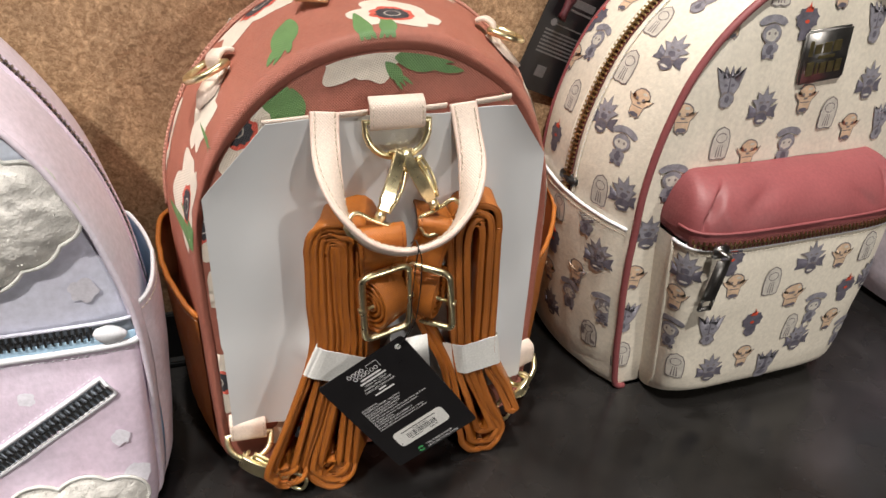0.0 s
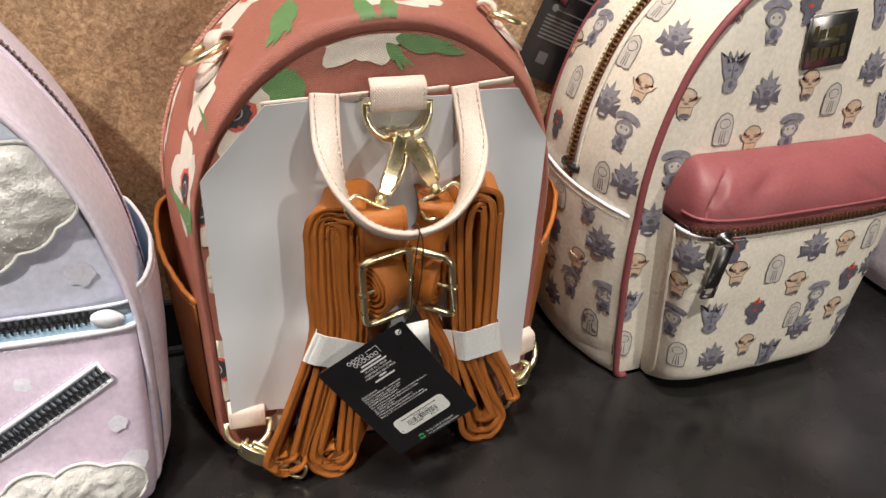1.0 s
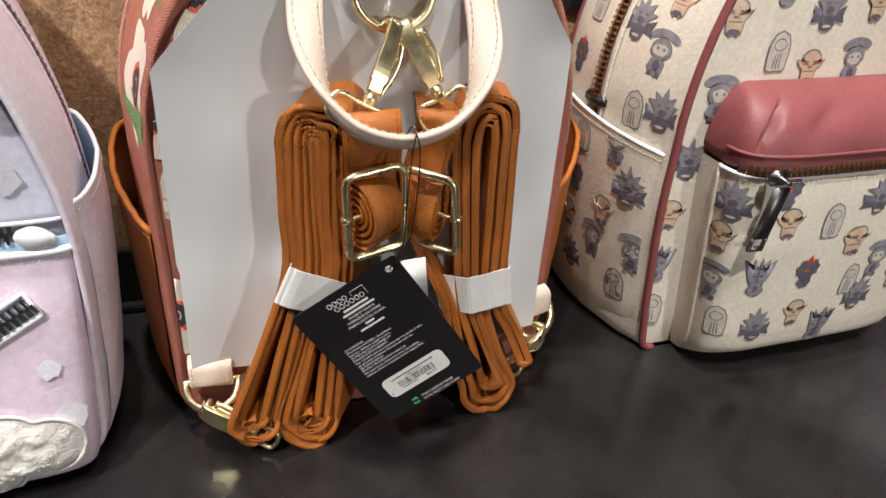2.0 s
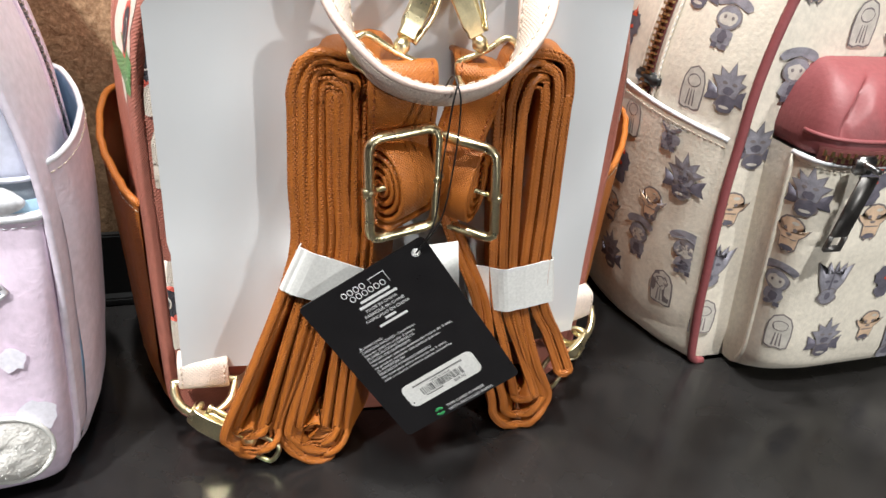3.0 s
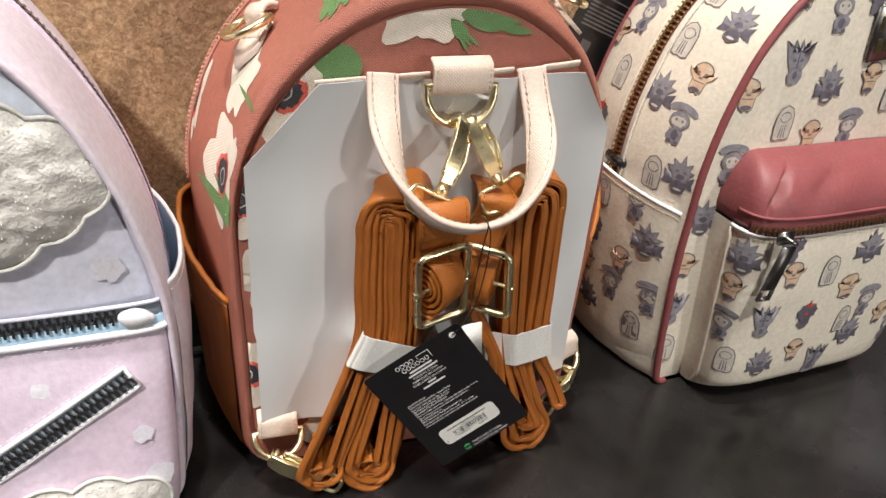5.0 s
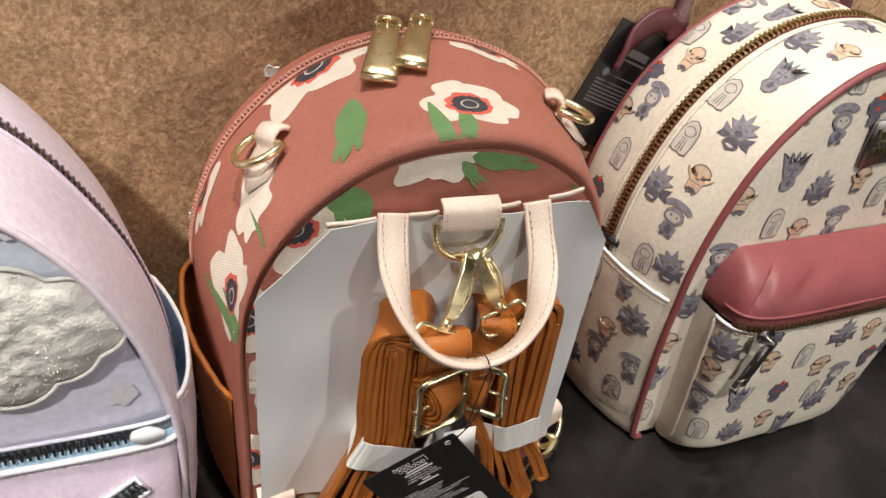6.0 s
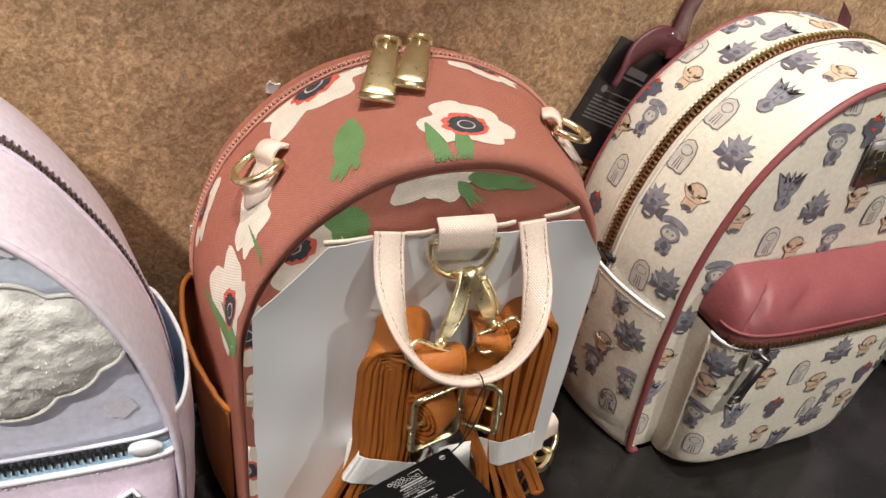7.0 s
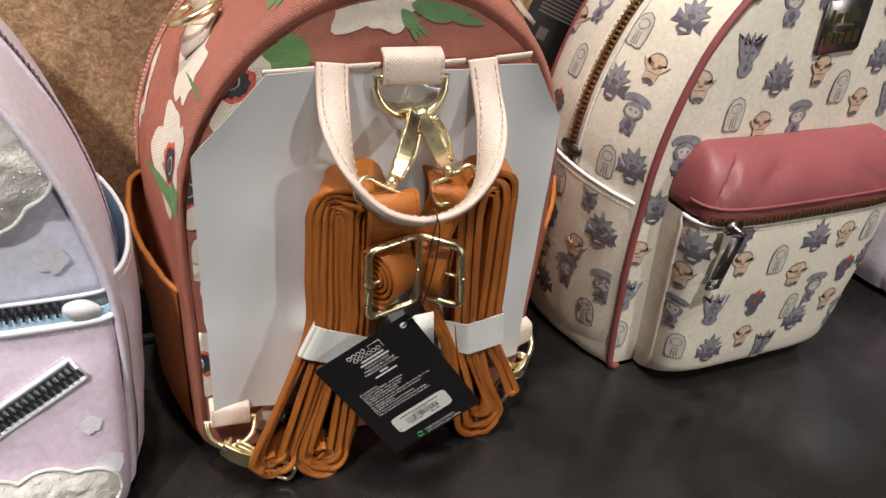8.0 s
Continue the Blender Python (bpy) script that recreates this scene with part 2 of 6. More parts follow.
def skin(bm, rings, around=True, along=False, slot=0, uvs=None):
    """Faces between rows of points."""
    grid = [[bm.verts.new(p) for p in ring] for ring in rings]
    layer = bm.loops.layers.uv.verify() if uvs else None
    rows, cols = len(grid), len(grid[0])
    for i in range(rows if along else rows - 1):
        for j in range(cols if around else cols - 1):
            i2, j2 = (i + 1) % rows, (j + 1) % cols
            f = bm.faces.new((grid[i][j], grid[i][j2], grid[i2][j2], grid[i2][j]))
            f.material_index = slot
            if layer:
                for loop, (a, b) in zip(f.loops, ((i, j), (i, j + 1), (i + 1, j + 1), (i + 1, j))):
                    loop[layer].uv = uvs(a, b)
    return grid


def tangents(path, closed=False):
    n = len(path)
    out = []
    for i in range(n):
        a, b = (path[i - 1], path[(i + 1) % n]) if closed else (path[max(i - 1, 0)], path[min(i + 1, n - 1)])
        out.append((b - a).normalized())
    return out


def sweep(bm, path, section, side, closed=False, slot=0, caps=True):
    """Carry a flat section (x along side, y along the cross of side and path) along a path; side: a vector or one a point."""
    tans = tangents(path, closed)
    rings, far, lengths = [], 0.0, []
    for i, (p, t) in enumerate(zip(path, tans)):
        s = Vector(side[i] if isinstance(side, list) else side)
        s = (s - t * s.dot(t)).normalized()
        up = t.cross(s)
        rings.append([p + s * a + up * b for a, b in section])
        far += (path[i] - path[i - 1]).length if i else 0
        lengths.append(far)
    lengths.append(far)
    girth = [0.0]
    for k in range(len(section)):
        a, b = section[k], section[(k + 1) % len(section)]
        girth.append(girth[-1] + math.dist(a, b))
    grid = skin(bm, rings, True, closed, slot, lambda a, b: (lengths[min(a, len(lengths) - 1)], girth[b]))
    if caps and not closed:
        for ring in (grid[0], grid[-1]):
            bm.faces.new(ring).material_index = slot
    return bm


def circle(r, n=8):
    return [(r * math.cos(2 * math.pi * k / n), r * math.sin(2 * math.pi * k / n)) for k in range(n)]


def slab(w, t, r=0.0005):
    """A flat strap's section with eased edges."""
    a, b = w / 2, t / 2
    return [(-a + r, -b), (a - r, -b), (a, -b + r), (a, b - r), (a - r, b), (-a + r, b), (-a, b - r), (-a, -b + r)]


def tube(bm, points, r, n=8, closed=False, slot=0):
    path = [Vector(p) for p in points]
    tans = tangents(path, closed)
    side = Vector((0, 0, 1)) if abs(tans[0].z) < 0.9 else Vector((1, 0, 0))
    sides = []
    for t in tans:
        side = (side - t * side.dot(t)).normalized()
        sides.append(side.copy())
    return sweep(bm, path, circle(r, n), sides, closed, slot)


class Shell:
    """The arched body of a backpack: upright outlines (half width a, top, with a straight foot) strung along the depth."""

    def __init__(self, levels, spring, power=2.0, foot=0.93, corner=0.022, count=160, lumps=0.0009, bend=0.0):
        self.levels, self.spring, self.power, self.foot, self.corner, self.count = levels, spring, power, foot, corner, count
        self.cache, self.lumps, self.bend = {}, lumps, bend

    def back(self, x, v):
        """How far the right half of a sagging bag bends back."""
        return self.bend * max(x, 0.0) ** 2 * (1 - 0.8 * min(1.0, max(0.0, v) / 0.1))

    def level(self, w):
        n = len(self.levels)
        w = min(max(w, 0.0), n - 1.0)
        i = min(int(w), n - 2)
        p = [self.levels[k] for k in (max(i - 1, 0), i, i + 1, min(i + 2, n - 1))]
        t = w - i
        return [0.5 * (2 * b + (c - a) * t + (2 * a - 5 * b + 4 * c - d) * t * t + (3 * b - a - 3 * c + d) * t ** 3)
                for a, b, c, d in zip(*p)]

    def outline(self, a, top):
        """Points (x, z) from the top's middle to the right, down, across the foot and up the left."""
        key = (round(a, 5), round(top, 5))
        if key not in self.cache:
            half, zc, e = [], self.spring, 2 / self.power
            for k in range(41):
                ang = math.pi / 2 * k / 40
                half.append((a * math.sin(ang) ** e, zc + (top - zc) * max(math.cos(ang), 0) ** e))
            c, foot = self.corner, a * self.foot
            for k in range(1, 13):
                t = k / 12
                half.append((a + (foot - a) * t * t, zc + (c - zc) * t))
            for k in range(1, 7):
                ang = math.pi / 2 * k / 6
                half.append((foot - c + c * math.cos(ang), c - c * math.sin(ang)))
            half.append((0, 0))
            far = [0.0]
            for p, q in zip(half, half[1:]):
                far.append(far[-1] + math.dist(p, q))
            self.cache[key] = (half, far)
        return self.cache[key]

    def at(self, f, w):
        """f: -1 to 1 round the outline from the foot's middle over the left to the right; 0 is the top. w: along the levels."""
        v, a, top = self.level(w)
        half, far = self.outline(a, top)
        s = min(abs(f), 1.0) * far[-1]
        i = min(int(np.searchsorted(far, s, side="right")) - 1, len(half) - 2)
        t = (s - far[i]) / max(far[i + 1] - far[i], 1e-9)
        x, z = half[i][0] + (half[i + 1][0] - half[i][0]) * t, half[i][1] + (half[i + 1][1] - half[i][1]) * t
        p = Vector((math.copysign(x, f) if f else 0.0, v, z))
        if z > 0.004:
            p += Vector((p.x, 0, z - 0.1)).normalized() * self.lumps * noise.noise(p * 28 + Vector((self.spring * 60, 0, 0)))
        p.y += self.back(p.x, v)
        return p

    def normal(self, f, w):
        d, e = 0.004, 0.05
        du = self.at(f + d, w) - self.at(f - d, w)
        dv = self.at(f, w + e) - self.at(f, w - e)
        return du.cross(dv).normalized() * 1.0

    def girth(self):
        return self.outline(*self.level(len(self.levels) / 2)[1:])[1][-1]

    def mesh(self, steps=5):
        bm = bmesh.new()
        ws = [k / steps for k in range((len(self.levels) - 1) * steps + 1)]
        fs = [-1 + 2 * k / self.count for k in range(self.count)]
        girth = self.girth()
        rings = []
        for w in ws:
            ring = []
            for f in fs:
                ring.append(self.at(f, w))
            rings.append(ring)
        run = [0.0]
        for i in range(1, len(ws)):
            run.append(run[-1] + (self.at(0, ws[i]) - self.at(0, ws[i - 1])).length)
        grid = skin(bm, rings, True, False, 0, lambda a, b: (run[a], (-1 + 2 * b / self.count) * girth))
        bm.faces.new(grid[-1])
        return bm

    def line(self, w, f0, f1, n, lift=0.0):
        out = []
        for k in range(n + 1):
            f = f0 + (f1 - f0) * k / n
            out.append(self.at(f, w) + self.normal(f, w) * lift)
        return out

    def face(self, y, inset, bulge, w=0.0, rings=14):
        """A padded panel that fills the outline at level w."""
        v, a, top = self.level(w)
        bm = bmesh.new()
        rows = []
        cx, cz = 0.0, top * 0.48
        for k in range(rings + 1):
            s = k / rings
            row = []
            for j in range(self.count):
                p = self.at(-1 + 2 * j / self.count, w)
                d = Vector((p.x - cx, 0, p.z - cz))
                q = d * (1 - inset) * s
                lift = bulge * (1 - s ** 6)
                wob = 0.0007 * noise.noise(Vector((q.x * 25, q.z * 25, y * 9)))
                row.append(Vector((cx + q.x, y - lift + wob * (1 - s) + self.back(cx + q.x, 0.0), cz + q.z)))
            rows.append(row)
        skin(bm, rows, True, False, 0, lambda a_, b_: (rows[a_][b_ % self.count].x, rows[a_][b_ % self.count].z))
        bmesh.ops.remove_doubles(bm, verts=bm.verts[:], dist=1e-6)
        return bm


def flat_print(bm, shape, put, slot=0):
    cx, cy = sum(p[0] for p in shape) / len(shape), sum(p[1] for p in shape) / len(shape)
    layer = bm.loops.layers.uv.verify()
    mid = bm.verts.new(put(cx, cy))
    flat = {mid: (cx, cy)}
    last = None
    for k in (1, 2, 3):
        ring = []
        for x, y in shape:
            q = (cx + (x - cx) * k / 3, cy + (y - cy) * k / 3)
            v = bm.verts.new(put(*q))
            flat[v] = q
            ring.append(v)
        n = len(ring)
        for j in range(n):
            vs = (mid, ring[j], ring[(j + 1) % n]) if last is None else (last[j], ring[j], ring[(j + 1) % n], last[(j + 1) % n])
            face = bm.faces.new(vs)
            face.material_index = slot
            for loop in face.loops:
                loop[layer].uv = flat[loop.vert]
        last = ring


def blob(rx, ry, n=28, petals=0, depth=0.0, rough=0.06, seed=0, spin=0.0):
    """A closed outline: an oval with lobes and an uneven edge."""
    out = []
    for k in range(n):
        a = 2 * math.pi * k / n
        r = 1 + (depth * abs(math.cos(petals * a / 2 + spin)) - depth / 2 if petals else 0) + rough * noise.noise(Vector((math.cos(a) * 2, math.sin(a) * 2, seed * 3.7)))
        out.append((rx * r * math.cos(a), ry * r * math.sin(a)))
    return out


def leaf_blades(length, width, seed=0):
    """A brushed leaf: a pointed main blade and a few thin strokes that fray from its lower end."""
    rng = random.Random(seed)

    def blade(x0, y0, turn, long, wide):
        c, s = math.cos(radians(turn)), math.sin(radians(turn))
        side = [(wide * math.sin(math.pi * t) ** 0.8 , long * (t - 0.5)) for t in np.linspace(0.02, 0.98, 13)]
        rim = side + [(-x * 0.9, y) for x, y in side[::-1]]
        return [(x0 + x * c - y * s, y0 + x * s + y * c) for x, y in rim]

    out = [blade(0, length * 0.06, 0, length, width)]
    for k in range(3):
        a = k - 1.0
        out.append(blade(a * width * 0.62, -length * rng.uniform(0.26, 0.42), a * 9 + rng.uniform(-4, 4), length * rng.uniform(0.45, 0.75), width * rng.uniform(0.18, 0.34)))
    return out


def word_mesh(text, size, place, material, parent, name="printed_line", align="LEFT", width=None):
    """Words as flat ink in the parent's x, y plane."""
    curve = bpy.data.curves.new(name, "FONT")
    curve.body, curve.size, curve.align_x, curve.extrude = text, size, align, 0.00003
    tmp = bpy.data.objects.new(name, curve)
    scene.collection.objects.link(tmp)
    bpy.context.view_layer.update()
    mesh = bpy.data.meshes.new_from_object(tmp.evaluated_get(bpy.context.evaluated_depsgraph_get()))
    wide = tmp.dimensions.x
    bpy.data.objects.remove(tmp)
    mesh.materials.clear()
    mesh.materials.append(material)
    ob = new(name, mesh)
    ob.parent = parent
    ob.matrix_local = Matrix.Translation(place) @ Matrix.Diagonal((width / wide if width else 1, 1, 1, 1))
    return ob


def teeth_row(bm, path, ups, pitch, size, slot=0):
    """Interlocked zipper teeth along a path: small blocks, set by turns to either side."""
    tans = tangents(path)
    far, nxt, k = 0.0, 0.0, 0
    for i in range(1, len(path)):
        step = (path[i] - path[i - 1]).length
        while far + step >= nxt:
            t = (nxt - far) / step
            p = path[i - 1].lerp(path[i], t)
            tan, up = tans[i], Vector(ups[i] if isinstance(ups, list) else ups)
            side = tan.cross(up).normalized()
            m = Matrix((tan, side, up)).transposed().to_4x4()
            m.translation = p + side * size[1] * (0.38 if k % 2 else -0.38)
            made = bmesh.ops.create_cube(bm, size=1.0, matrix=m @ Matrix.Diagonal((*size, 1)))
            for v in made["verts"]:
                for f in v.link_faces:
                    f.material_index = slot
            nxt += pitch
            k += 1
        far += step
    return bm


def stitches(bm, path, up, length=0.0022, gap=0.0012, r=0.00028, slot=0):
    """A run of short raised stitches."""
    far, start = 0.0, 0.0
    run = [0.0]
    for p, q in zip(path, path[1:]):
        run.append(run[-1] + (q - p).length)

    def at(s):
        i = min(int(np.searchsorted(run, s, side="right")) - 1, len(path) - 2)
        return path[i].lerp(path[i + 1], (s - run[i]) / max(run[i + 1] - run[i], 1e-9))

    up = Vector(up)
    while start + length < run[-1]:
        a, b = at(start), at(start + length)
        mid = (a + b) / 2 + up * r * 1.2
        tube(bm, [a, mid, b], r, 4, slot=slot)
        start += length + gap
    return bm

# ---- the setting ----
WALL_TURN = 18.0
WALL_FOOT = pose(-0.18, 0.457, 0, 0, 0, WALL_TURN)


def setting():
    bm = bmesh.new()
    box(bm, (-2.2, 0.0, -0.9), (2.4, 0.05, 2.7))
    ob = link_mesh("wall_back", bm, WALLBOARD, smooth=False)
    ob.matrix_world = WALL_FOOT
    tagged(ob, "brown fibreboard back wall with fine flecks", "wall", kind="structure")
    bm = bmesh.new()
    box(bm, (-2.2, -0.006, 0.0), (2.4, -0.0005, 0.042), 0.001)
    box(bm, (-2.2, -0.014, 0.0), (2.4, -0.0065, 0.005), 0.001)
    ob = link_mesh("baseboard", bm, BLACK, smooth=False)
    ob.matrix_world = WALL_FOOT
    tagged(ob, "narrow black strip along the foot of the back wall", "baseboard", kind="structure")
    bm = bmesh.new()
    box(bm, (-2.2, -1.6, -0.04), (2.4, -0.001, 0.0), 0.002)
    ob = link_mesh("display_table", bm, BLACKTOP, smooth=False)
    ob.matrix_world = WALL_FOOT
    tagged(ob, "black laminate display shelf, rubbed and smudged", "shelf", kind="structure")
    bm = bmesh.new()
    box(bm, (-2.2, -1.55, -0.88), (2.4, -0.003, -0.041))
    ob = link_mesh("plinth", bm, PLASTER, smooth=False)
    ob.matrix_world = WALL_FOOT
    tagged(ob, "plain plinth under the display shelf", "plinth", kind="structure")
    for name, lo, hi, mat, label in (
            ("floor", (-2.25, -3.6, -0.95), (2.45, 0.05, -0.901), FLOORING, "plain dark shop floor"),
            ("ceiling", (-2.25, -3.6, 2.70), (2.45, 0.05, 2.75), PLASTER, "plain grey shop ceiling"),
            ("wall_front", (-2.25, -3.65, -0.9), (2.45, -3.6, 2.7), PLASTER, "plain grey shop wall"),
            ("wall_left", (-2.25, -3.6, -0.9), (-2.2, 0.0, 2.7), PLASTER, "plain grey shop wall"),
            ("wall_right", (2.4, -3.6, -0.9), (2.45, 0.0, 2.7), PLASTER, "plain grey shop wall")):
        bm = bmesh.new()
        box(bm, lo, hi)
        ob = link_mesh(name, bm, mat, smooth=False)
        ob.matrix_world = WALL_FOOT
        tagged(ob, label, name.split("_")[0], kind="structure")

    for n, (x, z, r) in enumerate(((0.0710, 0.2452, 0.0042), (0.0213, 0.1542, 0.0021))):
        bm = bmesh.new()
        rim = [(x + px, z + pz) for px, pz in blob(r, r * 1.1, 9, rough=0.9, seed=n + 2)]
        front = [bm.verts.new((px, -0.0012 - 0.0008 * (k % 2), pz)) for k, (px, pz) in enumerate(rim)]
        back = [bm.verts.new((px, -0.0002, pz)) for px, pz in rim]
        bm.faces.new(front)
        for k in range(9):
            bm.faces.new((back[k], back[(k + 1) % 9], front[(k + 1) % 9], front[k]))
        ob = link_mesh("paper_scrap", bm, BAND, smooth=False)
        ob.matrix_world = WALL_FOOT
        tagged(ob, "small torn scrap of white paper stuck on the wall", "paper scrap", "paper scraps on the wall")


setting()

# ---- rose backpack with anemones, seen from its back ----
ROSE = pose(-0.105 + 0.097 * math.cos(radians(15)), 0.353 + 0.097 * math.sin(radians(15)), 0, 0, 0, 15)
rose_shell = Shell([(0.0015, 0.1005, 0.2632), (0.0002, 0.1018, 0.2650), (-0.0010, 0.1038, 0.2685), (0.0022, 0.1062, 0.2727), (0.012, 0.1085, 0.2750),
                    (0.035, 0.1145, 0.278), (0.06, 0.1195, 0.281), (0.085, 0.122, 0.2825), (0.100, 0.1215, 0.281), (0.111, 0.116, 0.274),
                    (0.116, 0.108, 0.266)], 0.15, foot=0.985, corner=0.018, bend=2.1)
ROSE_ZIP = surface("rose_zipper", (0.52, 0.24, 0.18), 0.5, scale=200)


def side_pocket(bag, shell, side, v0, v1, rim, bulge, outer, inner, trim=None, rim_r=0.0014, thick=0.0022, base=0.0012, name="side_pocket", label=""):
    """An open pouch on a bag's side: a bowed sheet with a lining and a rolled rim."""

    def body_x(v, z):
        k = min(range(80), key=lambda i: abs(shell.level(i / 80 * (len(shell.levels) - 1))[0] - v) + (0.02 if i < 16 else 0))
        a = shell.level(k / 80 * (len(shell.levels) - 1))[1]
        t = (shell.spring - z) / (shell.spring - shell.corner)
        if z < shell.spring:
            return a * (1 + (shell.foot - 1) * t * t)
        top = shell.level(k / 80 * (len(shell.levels) - 1))[2]
        return a * max(1 - ((z - shell.spring) / (top - shell.spring)) ** shell.power, 0.0) ** (1 / shell.power)

    rows, lining = [], []
    for i in range(25):
        s = i / 24
        v = v0 + (v1 - v0) * s
        top = rim(s)
        row, row2 = [], []
        for j in range(17):
            z = 0.006 + (top - 0.006) * j / 16
            out = bulge * (math.sin(math.pi * s) ** 0.6 if 0 < s < 1 else 0) * (0.35 + 0.65 * (j / 16) ** 1.4)
            lump = 0.0007 * noise.noise(Vector((v * 60, z * 45, side * 3.0)))
            x = body_x(v, z) + base * (0.35 + 0.65 * min(1.0, s / 0.08)) + out + lump
            if z < 0.02:
                x -= (0.02 - z) * 0.25
            row.append(Vector((side * x, v + shell.back(side * x, v), z)))
            row2.append(Vector((side * (x - thick * 0.8), v + shell.back(side * x, v), z)))
        rows.append(row)
        lining.append(row2)
    bm = bmesh.new()
    skin(bm, rows, False, False, 0, lambda a, b: (rows[min(a, 24)][min(b, 16)].y, rows[min(a, 24)][min(b, 16)].z))
    ob = part(name, bm, outer, bag, label)
    bm = bmesh.new()
    skin(bm, lining, False)
    part("lining", bm, inner, ob)
    bm = bmesh.new()
    tube(bm, [(r[-1] + q[-1]) / 2 for r, q in zip(rows, lining)], rim_r, 7)
    part("rim", bm, trim or outer, ob)
    bm = bmesh.new()
    stitches(bm, [r[-1].lerp(r[-2], 0.45) + Vector((side * 0.0002, 0, 0)) for r in rows], (side, 0, 0), 0.002, 0.0012, 0.00022)
    tagged(part("stitching", bm, THREAD, ob), kind="stuff")
    return ob


def d_ring(bm, mid, right, down, half, drop, r, n=10):
    """A D-shaped ring: a straight bar with a bow below it."""
    pts = []
    for k in range(13):
        a = math.pi * k / 12
        pts.append(mid + right * half * math.cos(a) + down * drop * math.sin(a) ** 0.8)
    for k in range(1, 5):
        pts.append(mid + right * half * (-1 + 2 * k / 5))
    return tube(bm, pts, r, n, closed=True)


def swivel_clip(parent, top, end, half=0.0138, wide=0.0072):
    """A gold swivel clasp: hook, tapered bar with a thumb lever, swivel collar and strap loop."""
    top, end = Vector(top), Vector(end)
    axis = (end - top).normalized()
    face = Vector((0, -1, 0))
    right = axis.cross(face).normalized()
    face = right.cross(axis).normalized()
    length = (end - top).length
    clip = part("swivel_clip", tube(bmesh.new(), [top + right * 0.0038 * math.cos(a) - axis * 0.002 + face * 0.0042 * math.sin(a)
                                                 for a in np.linspace(0, 2 * math.pi, 15)[:-1]], 0.0012, 8, True), GOLD, parent, "gold swivel clasp")
    bm = bmesh.new()
    path = smooth_path([top - axis * 0.0045 - face * 0.0005, top - axis * 0.0030 + face * 0.0030, top + axis * length * 0.2 + face * 0.0045, top + axis * length * 0.6 + face * 0.0035, end - axis * 0.003 + face * 0.001], 5)
    n = len(path)
    rings = []
    for k, p in enumerate(path):
        w = wide * (0.70 + 0.30 * min(1, 1.3 * k / n)) * (1 if k < n - 3 else 0.8)
        rings.append([p + right * a + face * b for a, b in slab(w, 0.0030, 0.0003)])
    grid = skin(bm, rings)
    bm.faces.new(grid[0])
    bm.faces.new(grid[-1])
    part("bar", bm, GOLD, clip, smooth=False)
    bm = bmesh.new()
    tube(bm, smooth_path([top - right * 0.004 + axis * 0.002, top - right * 0.0052 + axis * length * 0.4, end - right * 0.003 - axis * 0.004], 5), 0.0009, 6)
    tube(bm, [top - right * 0.0052 + axis * length * 0.35, top - right * 0.0068 + axis * length * 0.33], 0.0011, 6)
    for off in (0.0036, 0.0066):
        tube(bm, smooth_path([top - right * off + axis * length * 0.12 + face * 0.0012, top - right * (off + 0.0004) + axis * length * 0.5 + face * 0.0016, end - right * off * 0.6 - axis * 0.003], 5), 0.0009, 6)
    tube(bm, [top - right * 0.0030 + axis * length * 0.12 + face * 0.0012, top - right * 0.0074 + axis * length * 0.12 + face * 0.0012], 0.0012, 8)
    part("lever", bm, GOLD, clip)
    bm = bmesh.new()
    bmesh.ops.create_uvsphere(bm, u_segments=12, v_segments=8, radius=0.003, matrix=Matrix.Translation(end))
    tube(bm, [end - axis * 0.004, end + axis * 0.003], 0.0022, 10)
    part("collar", bm, GOLD, clip)
    bm = bmesh.new()
    base = end + axis * 0.003
    loop = [base + right * half * 0.25, base + right * half, base + right * half + axis * 0.0105, base - right * half + axis * 0.0105, base - right * half, base - right * half * 0.25]
    tube(bm, smooth_path(loop, 4, True), 0.0012, 8, True)
    part("loop", bm, GOLD, clip)
    return clip


